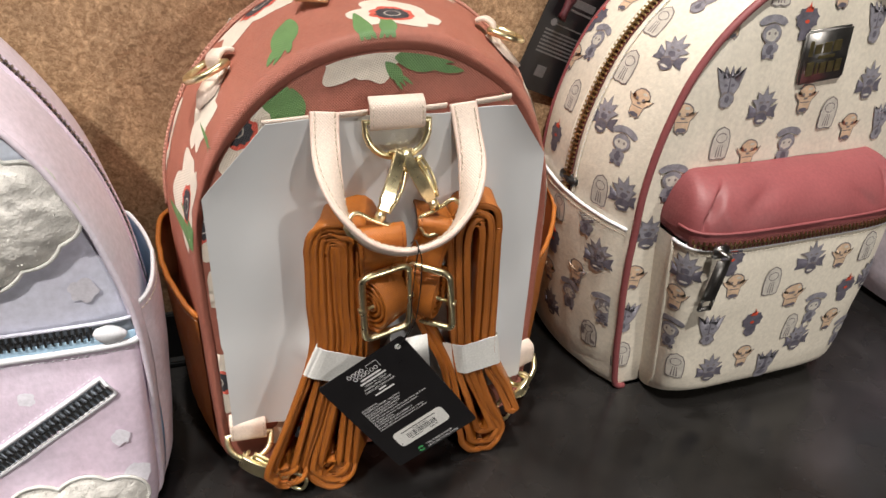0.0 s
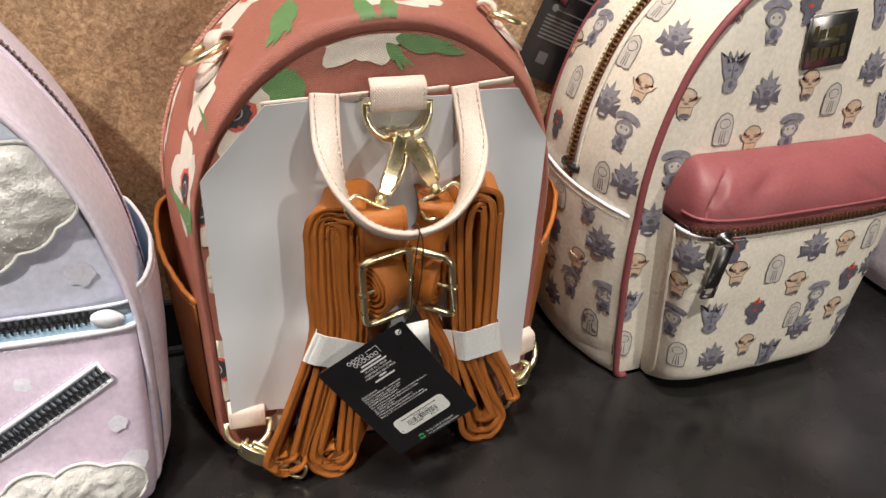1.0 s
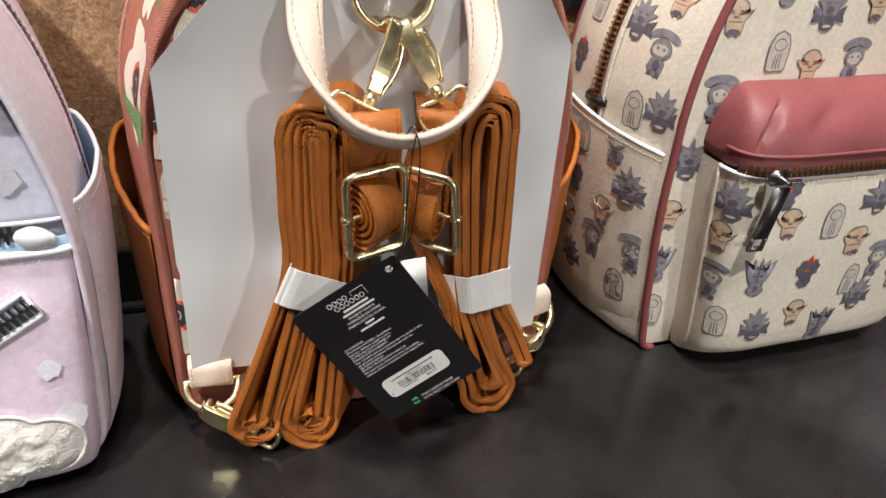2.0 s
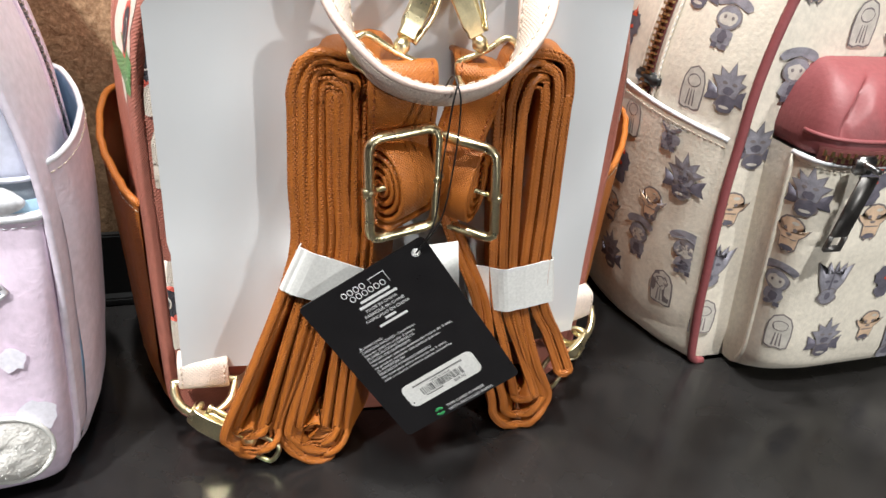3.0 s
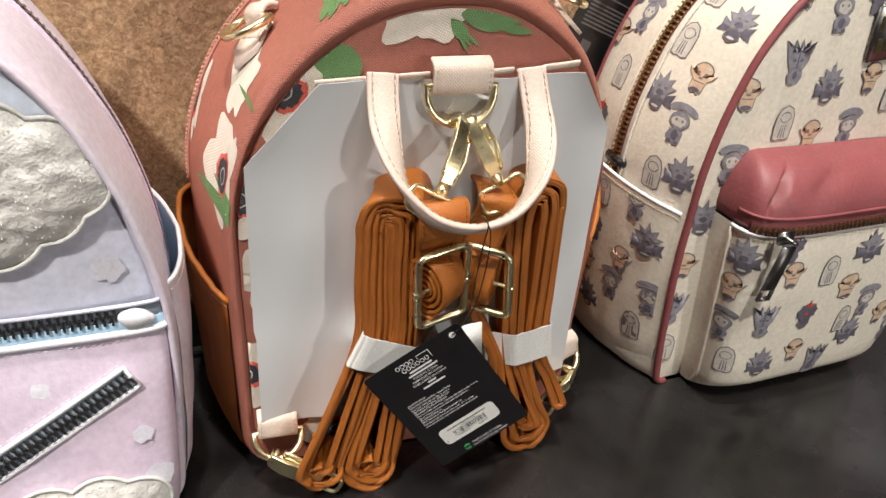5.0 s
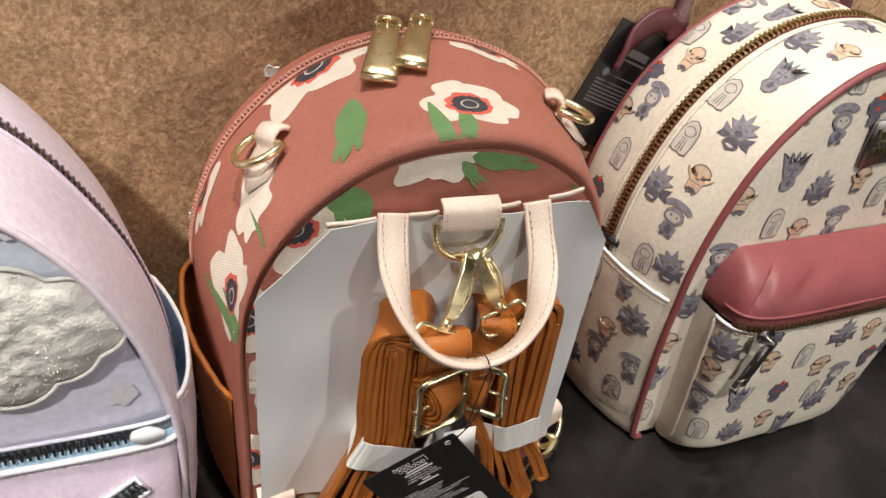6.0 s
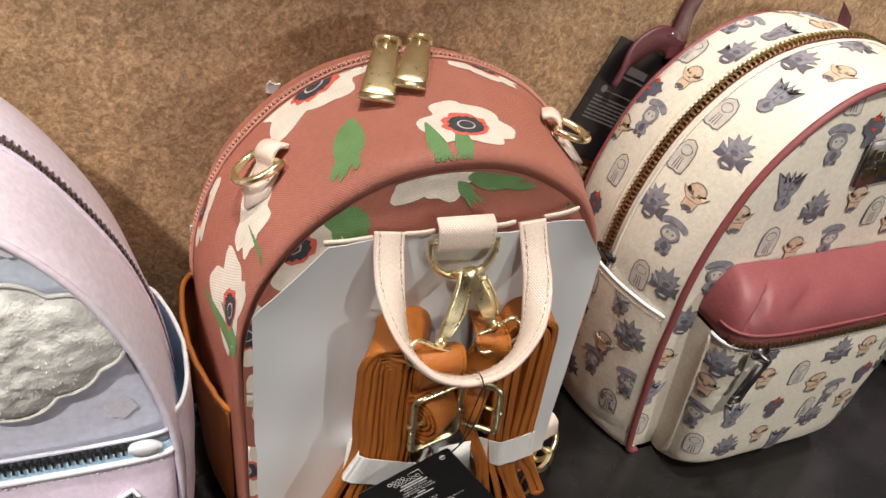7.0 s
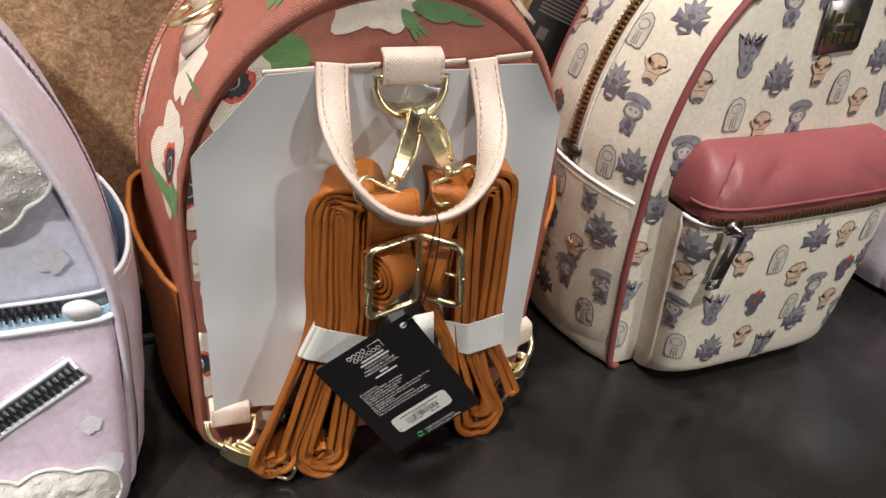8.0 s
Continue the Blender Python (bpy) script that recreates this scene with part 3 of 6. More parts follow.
def zip_pull(bag, at, end, up, width=0.0125):
    """A gold slider with a long tapered tab in a clear sleeve."""
    at, end, up = Vector(at), Vector(end), Vector(up)
    axis = (end - at).normalized()
    right = axis.cross(up).normalized()
    up = right.cross(axis)
    bm = bmesh.new()
    m = Matrix((right, axis, up)).transposed().to_4x4()
    m.translation = at
    box(bm, (-0.0045, -0.006, 0.0008), (0.0045, 0.006, 0.0048), 0.0012)
    tube(bm, smooth_path([(-0.002, 0.0045, 0.004), (0, 0.0065, 0.0085), (0, 0.0, 0.0095), (0, -0.005, 0.005)], 4), 0.0013, 8)
    bmesh.ops.transform(bm, matrix=m, verts=bm.verts[:])
    pull = part("zipper_pull", bm, GOLD, bag, "gold zipper pull in clear film")
    length = (end - at).length
    bm = bmesh.new()
    rings = []
    for k in range(7):
        t = k / 6
        w = width * (0.70 + 0.30 * t)
        y, z = 0.002 + (length - 0.002) * t, 0.0078 - 0.0030 * t
        crown = [(-0.5, -0.001), (0.5, -0.001), (0.5, 0.0002), (0.42, 0.0009), (0.2, 0.0013), (-0.2, 0.0013), (-0.42, 0.0009), (-0.5, 0.0002)]
        rings.append([Vector((a * w, y, z + b + 0.0016 * math.sin(math.pi * t))) for a, b in crown])
    grid = skin(bm, rings)
    bm.faces.new(grid[0])
    bm.faces.new(grid[-1])
    # raised lips of the slot, thick foot and the folded neck
    for y0, y1, lift, half in ((length - 0.0100, length - 0.0088, 0.0064, 0.36), (length - 0.0062, length - 0.0050, 0.0060, 0.36), (length - 0.0028, length + 0.0008, 0.0066, 0.50)):
        box(bm, (-width * half, y0, 0.0036), (width * half, y1, lift), 0.0005)
    bmesh.ops.transform(bm, matrix=m, verts=bm.verts[:])
    tab = part("tab", bm, GOLD, pull)
    bm = bmesh.new()
    box(bm, (-width * 0.34, length - 0.0088, 0.0056), (width * 0.34, length - 0.0062, 0.0061))
    bmesh.ops.transform(bm, matrix=m, verts=bm.verts[:])
    part("slot", bm, BRASS, tab, smooth=False)
    bm = bmesh.new()
    tube(bm, smooth_path([(-width * 0.34, 0.003, 0.0080), (-width * 0.30, -0.003, 0.0085), (0.0, -0.0055, 0.0080), (width * 0.30, -0.003, 0.0085), (width * 0.34, 0.003, 0.0080)], 5), 0.0015, 8)
    bmesh.ops.transform(bm, matrix=m, verts=bm.verts[:])
    part("neck_loop", bm, GOLD, tab)
    bm = bmesh.new()
    rings = []
    for k in range(10):
        t = k / 9
        w = width * (0.54 + 0.08 * t) + 0.0005 * math.sin(k * 2.1)
        y, z = 0.004 + (length - 0.002) * t, 0.0078 - 0.0030 * t + 0.0003 * math.sin(k * 1.3)
        rings.append([Vector((a * w, y, z + b)) for a, b in ((-1, 0), (-0.85, 0.0018), (0.0, 0.0021 + 0.0003 * math.sin(k * 2.9)), (0.85, 0.0018), (1, 0), (0.85, -0.0014), (-0.85, -0.0014))])
    skin(bm, rings)
    bmesh.ops.transform(bm, matrix=m, verts=bm.verts[:])
    film = part("film_sleeve", bm, FILM, pull, "clear film sleeve")
    film.visible_shadow = False
    return pull


def rose_panel_put(x, z):
    """A place on the back panel; prints stop at its seam."""
    dz = max(z - 0.15, 0) / 0.1118
    r = math.hypot(x / 0.1005, dz) if z > 0.15 else abs(x) / 0.0995
    if r > 1:
        x /= r
        z = 0.15 + (z - 0.15) / r if z > 0.15 else z
    z = max(z, 0.012)
    h = 0.1372 if z > 0.126 else 0.126
    s = min(1.0, max(math.hypot(x / 0.1042, (z - 0.126) / h) if z > 0.126 else max(abs(x) / 0.1, (0.126 - z) / h), 0))
    return Vector((x, 0.0012 - 0.0035 * (1 - s ** 6) - 0.0006 + rose_shell.back(x, 0.0), z))


def anemone(bm, put, size, seed, eye=True, squash=1.0, spin=0.0):
    """A white anemone print: petals, a coral flush and a dark eye with a pale ring."""
    flat_print(bm, [(x, y * squash) for x, y in blob(size, size, 56, 5 + seed % 2, 0.26, 0.34, seed, spin)], lambda x, y: put(x, y, 0.0), 0)
    if eye:
        flat_print(bm, [(x, y * squash) for x, y in blob(size * 0.47, size * 0.47, 26, 9, 0.16, 0.2, seed + 3)], lambda x, y: put(x, y, 0.00012), 1)
        flat_print(bm, [(x, y * squash) for x, y in blob(size * 0.36, size * 0.36, 30, 13, 0.20, 0.1, seed + 5)], lambda x, y: put(x, y, 0.00024), 2)
        flat_print(bm, [(x, y * squash) for x, y in blob(size * 0.19, size * 0.19, 20)], lambda x, y: put(x, y, 0.00036), 3)
        flat_print(bm, [(x, y * squash) for x, y in blob(size * 0.155, size * 0.155, 20)], lambda x, y: put(x, y, 0.00048), 2)


def rose_prints(bag):
    girth = rose_shell.girth()

    def on_gusset(f, w, turn=0.0):
        depth = (rose_shell.at(f, w + 0.25) - rose_shell.at(f, w - 0.25)).length / 0.5
        c, s = math.cos(radians(turn)), math.sin(radians(turn))

        def put(x, y, lift):
            a, b = x * c - y * s, x * s + y * c
            ww = min(max(w + b / depth, 2.3), 6.75)
            ff = f + a / girth
            return rose_shell.at(ff, ww) + rose_shell.normal(ff, ww) * (0.0002 + lift)
        return put

    # place round the outline, place along the depth, size, squash
    for n, (f, w, size, squash, turn) in enumerate(((0.012, 4.35, 0.0245, 0.72, -8), (-0.128, 6.7, 0.030, 0.62, 20), (0.075, 6.75, 0.022, 0.42, -8),
                                                    (-0.352, 3.9, 0.024, 0.70, 5), (-0.33, 6.75, 0.023, 0.5, 12), (-0.255, 4.7, 0.017, 0.75, 30),
                                                    (0.30, 5.4, 0.024, 0.7, 40), (0.40, 3.6, 0.02, 0.8, 0))):
        bm = bmesh.new()
        anemone(bm, on_gusset(f, w, turn), size, n + 1, eye=n != 5, squash=squash, spin=n * 0.7)
        part("printed_flower", bm, [PETAL, CORAL, CHARCOAL, PALE_P], bag, "white anemone print with a dark eye" if n != 5 else "white petal print")
    for f, w, length, width, turn in ((-0.118, 4.5, 0.036, 0.0085, 160), (-0.028, 3.35, 0.018, 0.005, 190), (0.0, 3.3, 0.016, 0.005, 170),
                                      (-0.387, 3.0, 0.03, 0.006, 185), (-0.262, 3.8, 0.022, 0.0012, 178), (-0.375, 2.7, 0.02, 0.004, 150)):
        bm = bmesh.new()
        put = on_gusset(f, w, turn + 180)
        for k, blade in enumerate(leaf_blades(length, width, int(abs(f) * 900))):
            flat_print(bm, blade, lambda x, y: put(x, y, 0.0001 + 0.00006 * k), 0)
        part("printed_leaf", bm, LEAF, bag, "green leaf print")

    def on_panel(x0, z0, turn=0.0):
        c, s = math.cos(radians(turn)), math.sin(radians(turn))

        def put(x, y, lift):
            p = rose_panel_put(x0 + x * c - y * s, z0 + x * s + y * c)
            return p + Vector((0, -lift, 0))
        return put

    for n, (x, z, size, squash, eye) in enumerate(((-0.077, 0.225, 0.022, 0.95, True), (-0.011, 0.263, 0.023, 0.75, False), (-0.102, 0.068, 0.0205, 1.0, True),
                                                   (-0.099, 0.173, 0.021, 1.0, True), (-0.088, 0.129, 0.016, 1.2, False), (-0.0530, 0.0220, 0.0210, 0.8, True))):
        bm = bmesh.new()
        anemone(bm, on_panel(x, z, 20), size, n + 11, eye, squash, n * 0.9)
        part("printed_flower", bm, [PETAL, CORAL, CHARCOAL, PALE_P], bag, "white anemone print with a dark eye" if eye else "white petal print")
    for x, z, length, width, turn in ((0.019, 0.2575, 0.030, 0.007, 84), (0.003, 0.2515, 0.014, 0.0035, 40), (-0.0565, 0.2400, 0.026, 0.0085, 25),
                                      (-0.047, 0.236, 0.018, 0.005, 10), (0.0665, 0.236, 0.010, 0.0025, 5)):
        bm = bmesh.new()
        put = on_panel(x, z, turn)
        for k, blade in enumerate(leaf_blades(length, width, int(z * 900))):
            flat_print(bm, blade, lambda x_, y_: put(x_, y_, 0.00012 + 0.00006 * k), 0)
        part("printed_leaf", bm, LEAF, bag, "green leaf print")


def rose_handle(bag):
    ctrl = [(-0.0335, -0.0050, 0.2345), (-0.0345, -0.0120, 0.2230), (-0.0345, -0.0240, 0.2090), (-0.0305, -0.0380, 0.1940), (-0.0190, -0.0470, 0.1815),
            (0.0005, -0.0500, 0.1765), (0.0205, -0.0470, 0.1810), (0.0335, -0.0380, 0.1930), (0.0392, -0.0240, 0.2085), (0.0392, -0.0120, 0.2235), (0.0380, -0.0050, 0.2360)]
    path = smooth_path(ctrl, 7)
    sides = []
    for k in range(len(path)):
        a = k / (len(path) - 1)
        far = min(1.0, max(0.0, (abs(a - 0.5) - 0.10) / 0.30))
        turn = math.pi / 2 + math.copysign(far * far * (3 - 2 * far), a - 0.5) * math.pi / 2
        sides.append(Vector((math.cos(turn), math.sin(turn) * 0.82, -math.sin(turn) * 0.57)))
    bm = bmesh.new()
    sweep(bm, path, slab(0.0128, 0.0036, 0.0012), sides)
    handle = part("carry_handle", bm, CREAM, bag, "cream grained leather carry loop with sand stitching")
    bm = bmesh.new()
    tans = tangents(path)
    for edge in (-1, 1):
        run = []
        for p, s, t in zip(path, sides, tans):
            s = (s - t * s.dot(t)).normalized()
            run.append(p + s * edge * 0.0050 + t.cross(s) * 0.0021)
        stitches(bm, run, (0, -1, 0.2), 0.0024, 0.0012, 0.00022)
    tagged(part("stitching", bm, THREAD, handle), kind="stuff")
    bm = bmesh.new()
    for edge in (-1, 1):
        tube(bm, [p + (s - t * s.dot(t)).normalized() * edge * 0.0061 for p, s, t in zip(path, sides, tans)], 0.0014, 6)
    part("edge_binding", bm, CREAM_EDGE, handle)


def fold_tab(bag, mid, right, width, drop, label="cream leather ring tab"):
    """A strap stub folded over a ring's bar."""
    mid, right = Vector(mid), Vector(right).normalized()
    out = Vector((0, -1, 0))
    out = (out - right * out.dot(right)).normalized()
    down = Vector((0, 0, -1))
    path = smooth_path([mid - down * drop - out * 0.002, mid - down * drop * 0.8 + out * 0.0035, mid - down * drop * 0.3 + out * 0.0046, mid + out * 0.0042 + down * 0.0018,
                        mid + down * 0.0032 + out * 0.001, mid + down * 0.001 - out * 0.0028], 5)
    bm = bmesh.new()
    sweep(bm, path, slab(width, 0.0021, 0.0006), right)
    tab = part("ring_tab", bm, CREAM, bag, label)
    bm = bmesh.new()
    for edge in (-1, 1):
        stitches(bm, [p + right * edge * (width / 2 - 0.0017) + out * 0.0011 for p in path[3:16]], out, 0.0018, 0.001, 0.00025)
    tagged(part("stitching", bm, THREAD, tab), kind="stuff")
    return tab


def rose_gusset_ring(bag, f, w, spin):
    """A gold ring on a pointed cream tab, sewn to the gusset and hanging down it."""
    p, n = rose_shell.at(f, w), rose_shell.normal(f, w)
    if n.dot(Vector((p.x, 0, p.z - 0.1))) < 0:
        n = -n
    front = (rose_shell.at(f, w - 0.3) - p).normalized()
    down = (rose_shell.at(f + math.copysign(0.01, f), w) - p).normalized()
    fore = (down * math.cos(radians(spin)) + front * math.sin(radians(spin))).normalized()
    right = fore.cross(n).normalized()
    bm = bmesh.new()
    path = smooth_path([p - fore * 0.0115 + n * 0.0015, p - fore * 0.0085 + n * 0.0058, p - fore * 0.003 + n * 0.0066, p + fore * 0.001 + n * 0.003, p + fore * 0.008 + n * 0.0016], 4)
    sweep(bm, path, slab(0.0155, 0.0024, 0.0006), right)
    tab = part("ring_tab", bm, CREAM, bag, "cream pointed leather ring tab")
    bm = bmesh.new()
    rim = [(-0.0098, -0.002), (-0.0098, 0.015), (0.0, 0.0245), (0.0098, 0.015), (0.0098, -0.002)]
    lo = [bm.verts.new(p + right * a + fore * b + n * 0.0006) for a, b in rim]
    hi = [bm.verts.new(p + right * a * 0.95 + fore * b + n * 0.0026) for a, b in rim]
    bm.faces.new(hi)
    for k in range(5):
        bm.faces.new((lo[k], lo[(k + 1) % 5], hi[(k + 1) % 5], hi[k]))
    part("flap", bm, CREAM, tab)
    bm = bmesh.new()
    lean = (fore * 0.8 + n * 0.40).normalized()
    d_ring(bm, p + n * 0.0042 - fore * 0.002, right, lean, 0.0128, 0.0185, 0.0020)
    part("ring", bm, GOLD, tab, "gold ring")


def rose_backpack():
    bag = thing("backpack", ROSE, "rose pink backpack printed with white anemones, its back turned outward", "backpack", "backpacks on the shelf")
    part("body", rose_shell.mesh(), PINK, bag)
    part("back_panel", rose_shell.face(0.0012, 0.0, 0.0035), PINK, bag)
    rose_prints(bag)
    # main zipper over the top
    bm = bmesh.new()
    for w, lift in ((6.86, 0.0006), (7.14, 0.0006)):
        tube(bm, rose_shell.line(w, -0.44, 0.44, 110, lift), 0.0010, 5)
    line = rose_shell.line(7.0, -0.44, 0.44, 160, 0.0012)
    ups = [rose_shell.normal(-0.44 + 0.88 * k / 160, 7.0) for k in range(161)]
    teeth_row(bm, line, ups, 0.0013, (0.0010, 0.0027, 0.0013))
    part("zipper", bm, ROSE_ZIP, bag, "rose coil zipper")
    zip_pull(bag, rose_shell.at(-0.04, 7.0), rose_shell.at(-0.074, 5.3), (0, 0, 1), 0.0175)
    zip_pull(bag, rose_shell.at(-0.002, 7.0), rose_shell.at(-0.036, 5.45), (0, 0, 1), 0.0160)
    rose_gusset_ring(bag, -0.205, 5.4, 30)
    rose_gusset_ring(bag, 0.165, 5.35, 30)
    for side in (-1, 1):
        side_pocket(bag, rose_shell, side, 0.0085, 0.106, lambda s: 0.1105 + 0.022 * min(1, s / 0.75) ** 0.8, 0.0080 if side < 0 else 0.0170, ORANGE, ORANGE_IN,
                    None, 0.0017, base=0.0022, label="tan orange leather side pouch")
    # slot strip above the card
    for x0, x1, z0, z1 in ((-0.064, -0.0415, 0.2305, 0.2320), (-0.026, -0.012, 0.2328, 0.2336), (0.016, 0.0295, 0.2340, 0.2345), (0.0465, 0.0675, 0.2345, 0.2350)):
        bm = bmesh.new()
        sweep(bm, smooth_path([(x, y + rose_shell.back(x, 0.0), z) for x, y, z in ((x0, -0.0055, z0), ((x0 + x1) / 2, -0.0066, (z0 + z1) / 2 + 0.0004), (x1, -0.0055, z1))], 5), slab(0.0034, 0.0018, 0.0006), (0, -0.4, 1))
        part("slot_edge", bm, CREAM, bag, "cream leather slot edging")
    rose_handle(bag)
    fold_tab(bag, (0.0020, -0.0085, 0.2300), (1, 0, 0.02), 0.0285, 0.0115)
    bm = bmesh.new()
    d_ring(bm, Vector((0.0020, -0.0105, 0.2300)), Vector((1, 0, 0)), Vector((0, -0.18, -1)).normalized(), 0.0168, 0.0185, 0.0018)
    ring = part("top_ring", bm, GOLD, bag, "gold D-ring")
    bm = bmesh.new()
    rows = [[Vector((0.0020 + 0.0150 * s * math.cos(a), -0.0122 + 0.0006 * math.sin(5 * a) * s, 0.2290 - 0.0160 * s * math.sin(a))) for a in np.linspace(0, math.pi, 15)] for s in (0.0, 0.5, 1.0)]
    skin(bm, rows, False)
    film = part("film_disc", bm, FILM, ring, "cloudy clear film")
    film.visible_shadow = False
    for x, z, width, tilt in ((-0.0870, 0.0315, 0.0215, -0.02), (0.0955, 0.0420, 0.018, 0.05)):
        back = rose_shell.back(x, 0.0)
        fold_tab(bag, (x, -0.0045 + back, z), (1, back * 20, tilt), width, 0.0125)
        bm = bmesh.new()
        d_ring(bm, Vector((x, -0.0065 + back, z - 0.001)), Vector((1, back * 20, 0)).normalized(), Vector((0, -0.75, -0.8)).normalized(), 0.0132, 0.0150, 0.0019)
        part("corner_ring", bm, GOLD, bag, "gold D-ring")
    return bag


rose = rose_backpack()


def insert_card():
    """The stiff white card tucked over the back panel, bowed and clipped at the corners."""
    card = thing("insert_card", ROSE, "stiff white card tucked over the pink back panel", "card")
    bm = bmesh.new()
    rows = []
    for j in range(37):
        z = 0.037 + (0.2320 - 0.037) * j / 36
        left = -0.0965 + 0.001 * (z < 0.1) if z < 0.195 else -0.0965 + 0.0335 * (z - 0.195) / 0.037
        right = 0.0925 if z < 0.199 else 0.0925 - 0.0235 * (z - 0.199) / 0.033
        row = []
        for i in range(29):
            s = i / 28
            x = left + (right - left) * s
            y = -0.0068 - 0.0022 * abs(2 * s - 1) ** 2 + 0.0020 * math.sin(x * 62 + z * 14) + 0.0007 * math.sin(x * 150 - z * 30 + 1) + 0.0012 * noise.noise(Vector((x * 40, 0, z * 22))) - (0.0014 + 0.003 * s) * abs(2 * s - 1) ** 6
            row.append(Vector((x, y + rose_shell.back(x, 0.0), z)))
        rows.append(row)
    back = [[p + Vector((0, 0.0006, 0)) for p in row] for row in rows]
    skin(bm, rows, False)
    skin(bm, [row[::-1] for row in back], False)
    for front_run, back_run in ((rows[0], back[0]), (rows[-1], back[-1]), ([r[0] for r in rows], [r[0] for r in back]), ([r[-1] for r in rows], [r[-1] for r in back])):
        skin(bm, [front_run, back_run], False)
    part("sheet", bm, CARD, card)
    return card


insert_card()


def strap_bundle(name, label, legs, low, high, y, width, thick=0.0032, seed=0, lean=0.0):
    """A strap folded to and fro: legs (x at foot, band, top, z of band, z of top); pairs of legs join at the foot and the head."""
    strap = thing(name, ROSE, label, "strap", "folded shoulder straps")
    rng = random.Random(seed)
    across = Vector((lean, 1, 0)).normalized()
    foot_of, head_of = {}, {}
    for table, pairs in ((foot_of, low), (head_of, high)):
        for a, b, z in pairs:
            table[a], table[b] = (b, z), (a, z)
    left = set(range(len(legs)))
    while left:
        first = a = min(left)
        run = []
        while True:
            # down one leg, round the foot, up the next, over the head
            b, z = foot_of[a]
            (fa, ba, ta, zb, zt), (fb, bb, tb, _, zt2) = legs[a], legs[b]
            left -= {a, b}
            r, mid = abs(fb - fa) / 2, (fa + fb) / 2
            run += [(ta, zt), (ba * 0.35 + ta * 0.65, zb * 0.45 + zt * 0.55), (ba, zb), (fa * 0.55 + ba * 0.45, z * 0.5 + zb * 0.5)]
            run += [(fa, z + r * 1.25), (fa + 0.12 * (mid - fa), z + r * 0.55), (mid - 0.45 * (mid - fa), z + 0.08 * r), (mid, z), (mid + 0.45 * (fb - mid), z + 0.08 * r),
                    (fb - 0.12 * (fb - mid), z + r * 0.55), (fb, z + r * 1.25)]
            run += [(fb * 0.55 + bb * 0.45, z * 0.5 + zb * 0.5), (bb, zb), (bb * 0.35 + tb * 0.65, zb * 0.45 + zt2 * 0.55), (tb, zt2)]
            c, z = head_of[b]
            tc, zt3 = legs[c][2], legs[c][4]
            mid = (tb + tc) / 2
            run += [(tb, zt2 + 0.4 * (z - zt2)), (tb + 0.25 * (mid - tb), z - 0.1 * (z - zt2)), (mid, z), (tc - 0.25 * (tc - mid), z - 0.1 * (z - zt3)), (tc, zt3 + 0.4 * (z - zt3))]
            if c == first:
                break
            a = c
        path = smooth_path([(x, y + 0.0012 * math.sin(x * 420 + z * 30 + seed), z) for x, z in run], 5, True)
        bm = bmesh.new()
        sweep(bm, path, slab(width, thick, 0.0007), across + Vector((rng.uniform(-0.04, 0.04), 0, 0)), closed=True)
        fold = part("strap_fold", bm, ORANGE, strap)
        tans = tangents(path, True)
        bm = bmesh.new()
        for edge in (-1, 1):
            tube(bm, [p + across * (-width / 2 + 0.0006) + t.cross(across) * edge * (thick / 2 - 0.0003) for p, t in zip(path, tans)], 0.00075, 5, True)
        tagged(part("bound_edge", bm, ORANGE_EDGE, fold), kind="stuff")
    return strap


def paper_band(strap, corners, z, high, tilt):
    """A paper strip round a bundle: flat faces between soft folds."""
    bm = bmesh.new()
    pts = [Vector((x, y, z + (x - corners[0][0]) * tilt)) for x, y in corners]
    path = []
    for p, q in zip(pts, pts[1:] + pts[:1]):
        d = (q - p).normalized() * 0.0008
        path += [p + d] + [p.lerp(q, k / 5) + Vector((0, 0.0002 * math.sin(k * 2.1 + p.x * 300), 0)) for k in range(1, 5)] + [q - d]
    sweep(bm, path, slab(high, 0.0005, 0.0001), Vector((-tilt, 0, 1)), closed=True)
    part("paper_band", bm, BAND, strap, "white paper band", smooth=False)


def slide_buckle(strap, mid, right, up, w, h):
    """A rectangular gold slide with a middle bar and its two collars."""
    mid, right, up = Vector(mid), Vector(right).normalized(), Vector(up).normalized()
    bm = bmesh.new()
    r = 0.004
    pts = []
    for sx, sy, a0 in ((1, 1, 0), (-1, 1, 90), (-1, -1, 180), (1, -1, 270)):
        for k in range(4):
            a = radians(a0 + 30 * k)
            pts.append(mid + right * (sx * (w / 2 - r) + r * math.cos(a)) + up * (sy * (h / 2 - r) + r * math.sin(a)))
    tube(bm, pts, 0.0020, 8, True)
    buckle = part("slide_buckle", bm, GOLD, strap, "gold slide buckle")
    bm = bmesh.new()
    back = right.cross(up)
    tube(bm, [mid - right * w / 2 - back * 0.0004, mid + right * w / 2 - back * 0.0004], 0.0010, 8)
    for s in (-1, 1):
        tube(bm, [mid + right * s * (w / 2 + 0.0025), mid + right * s * (w / 2 - 0.0025)], 0.0021, 8)
    part("crossbar", bm, GOLD, buckle)
    return buckle


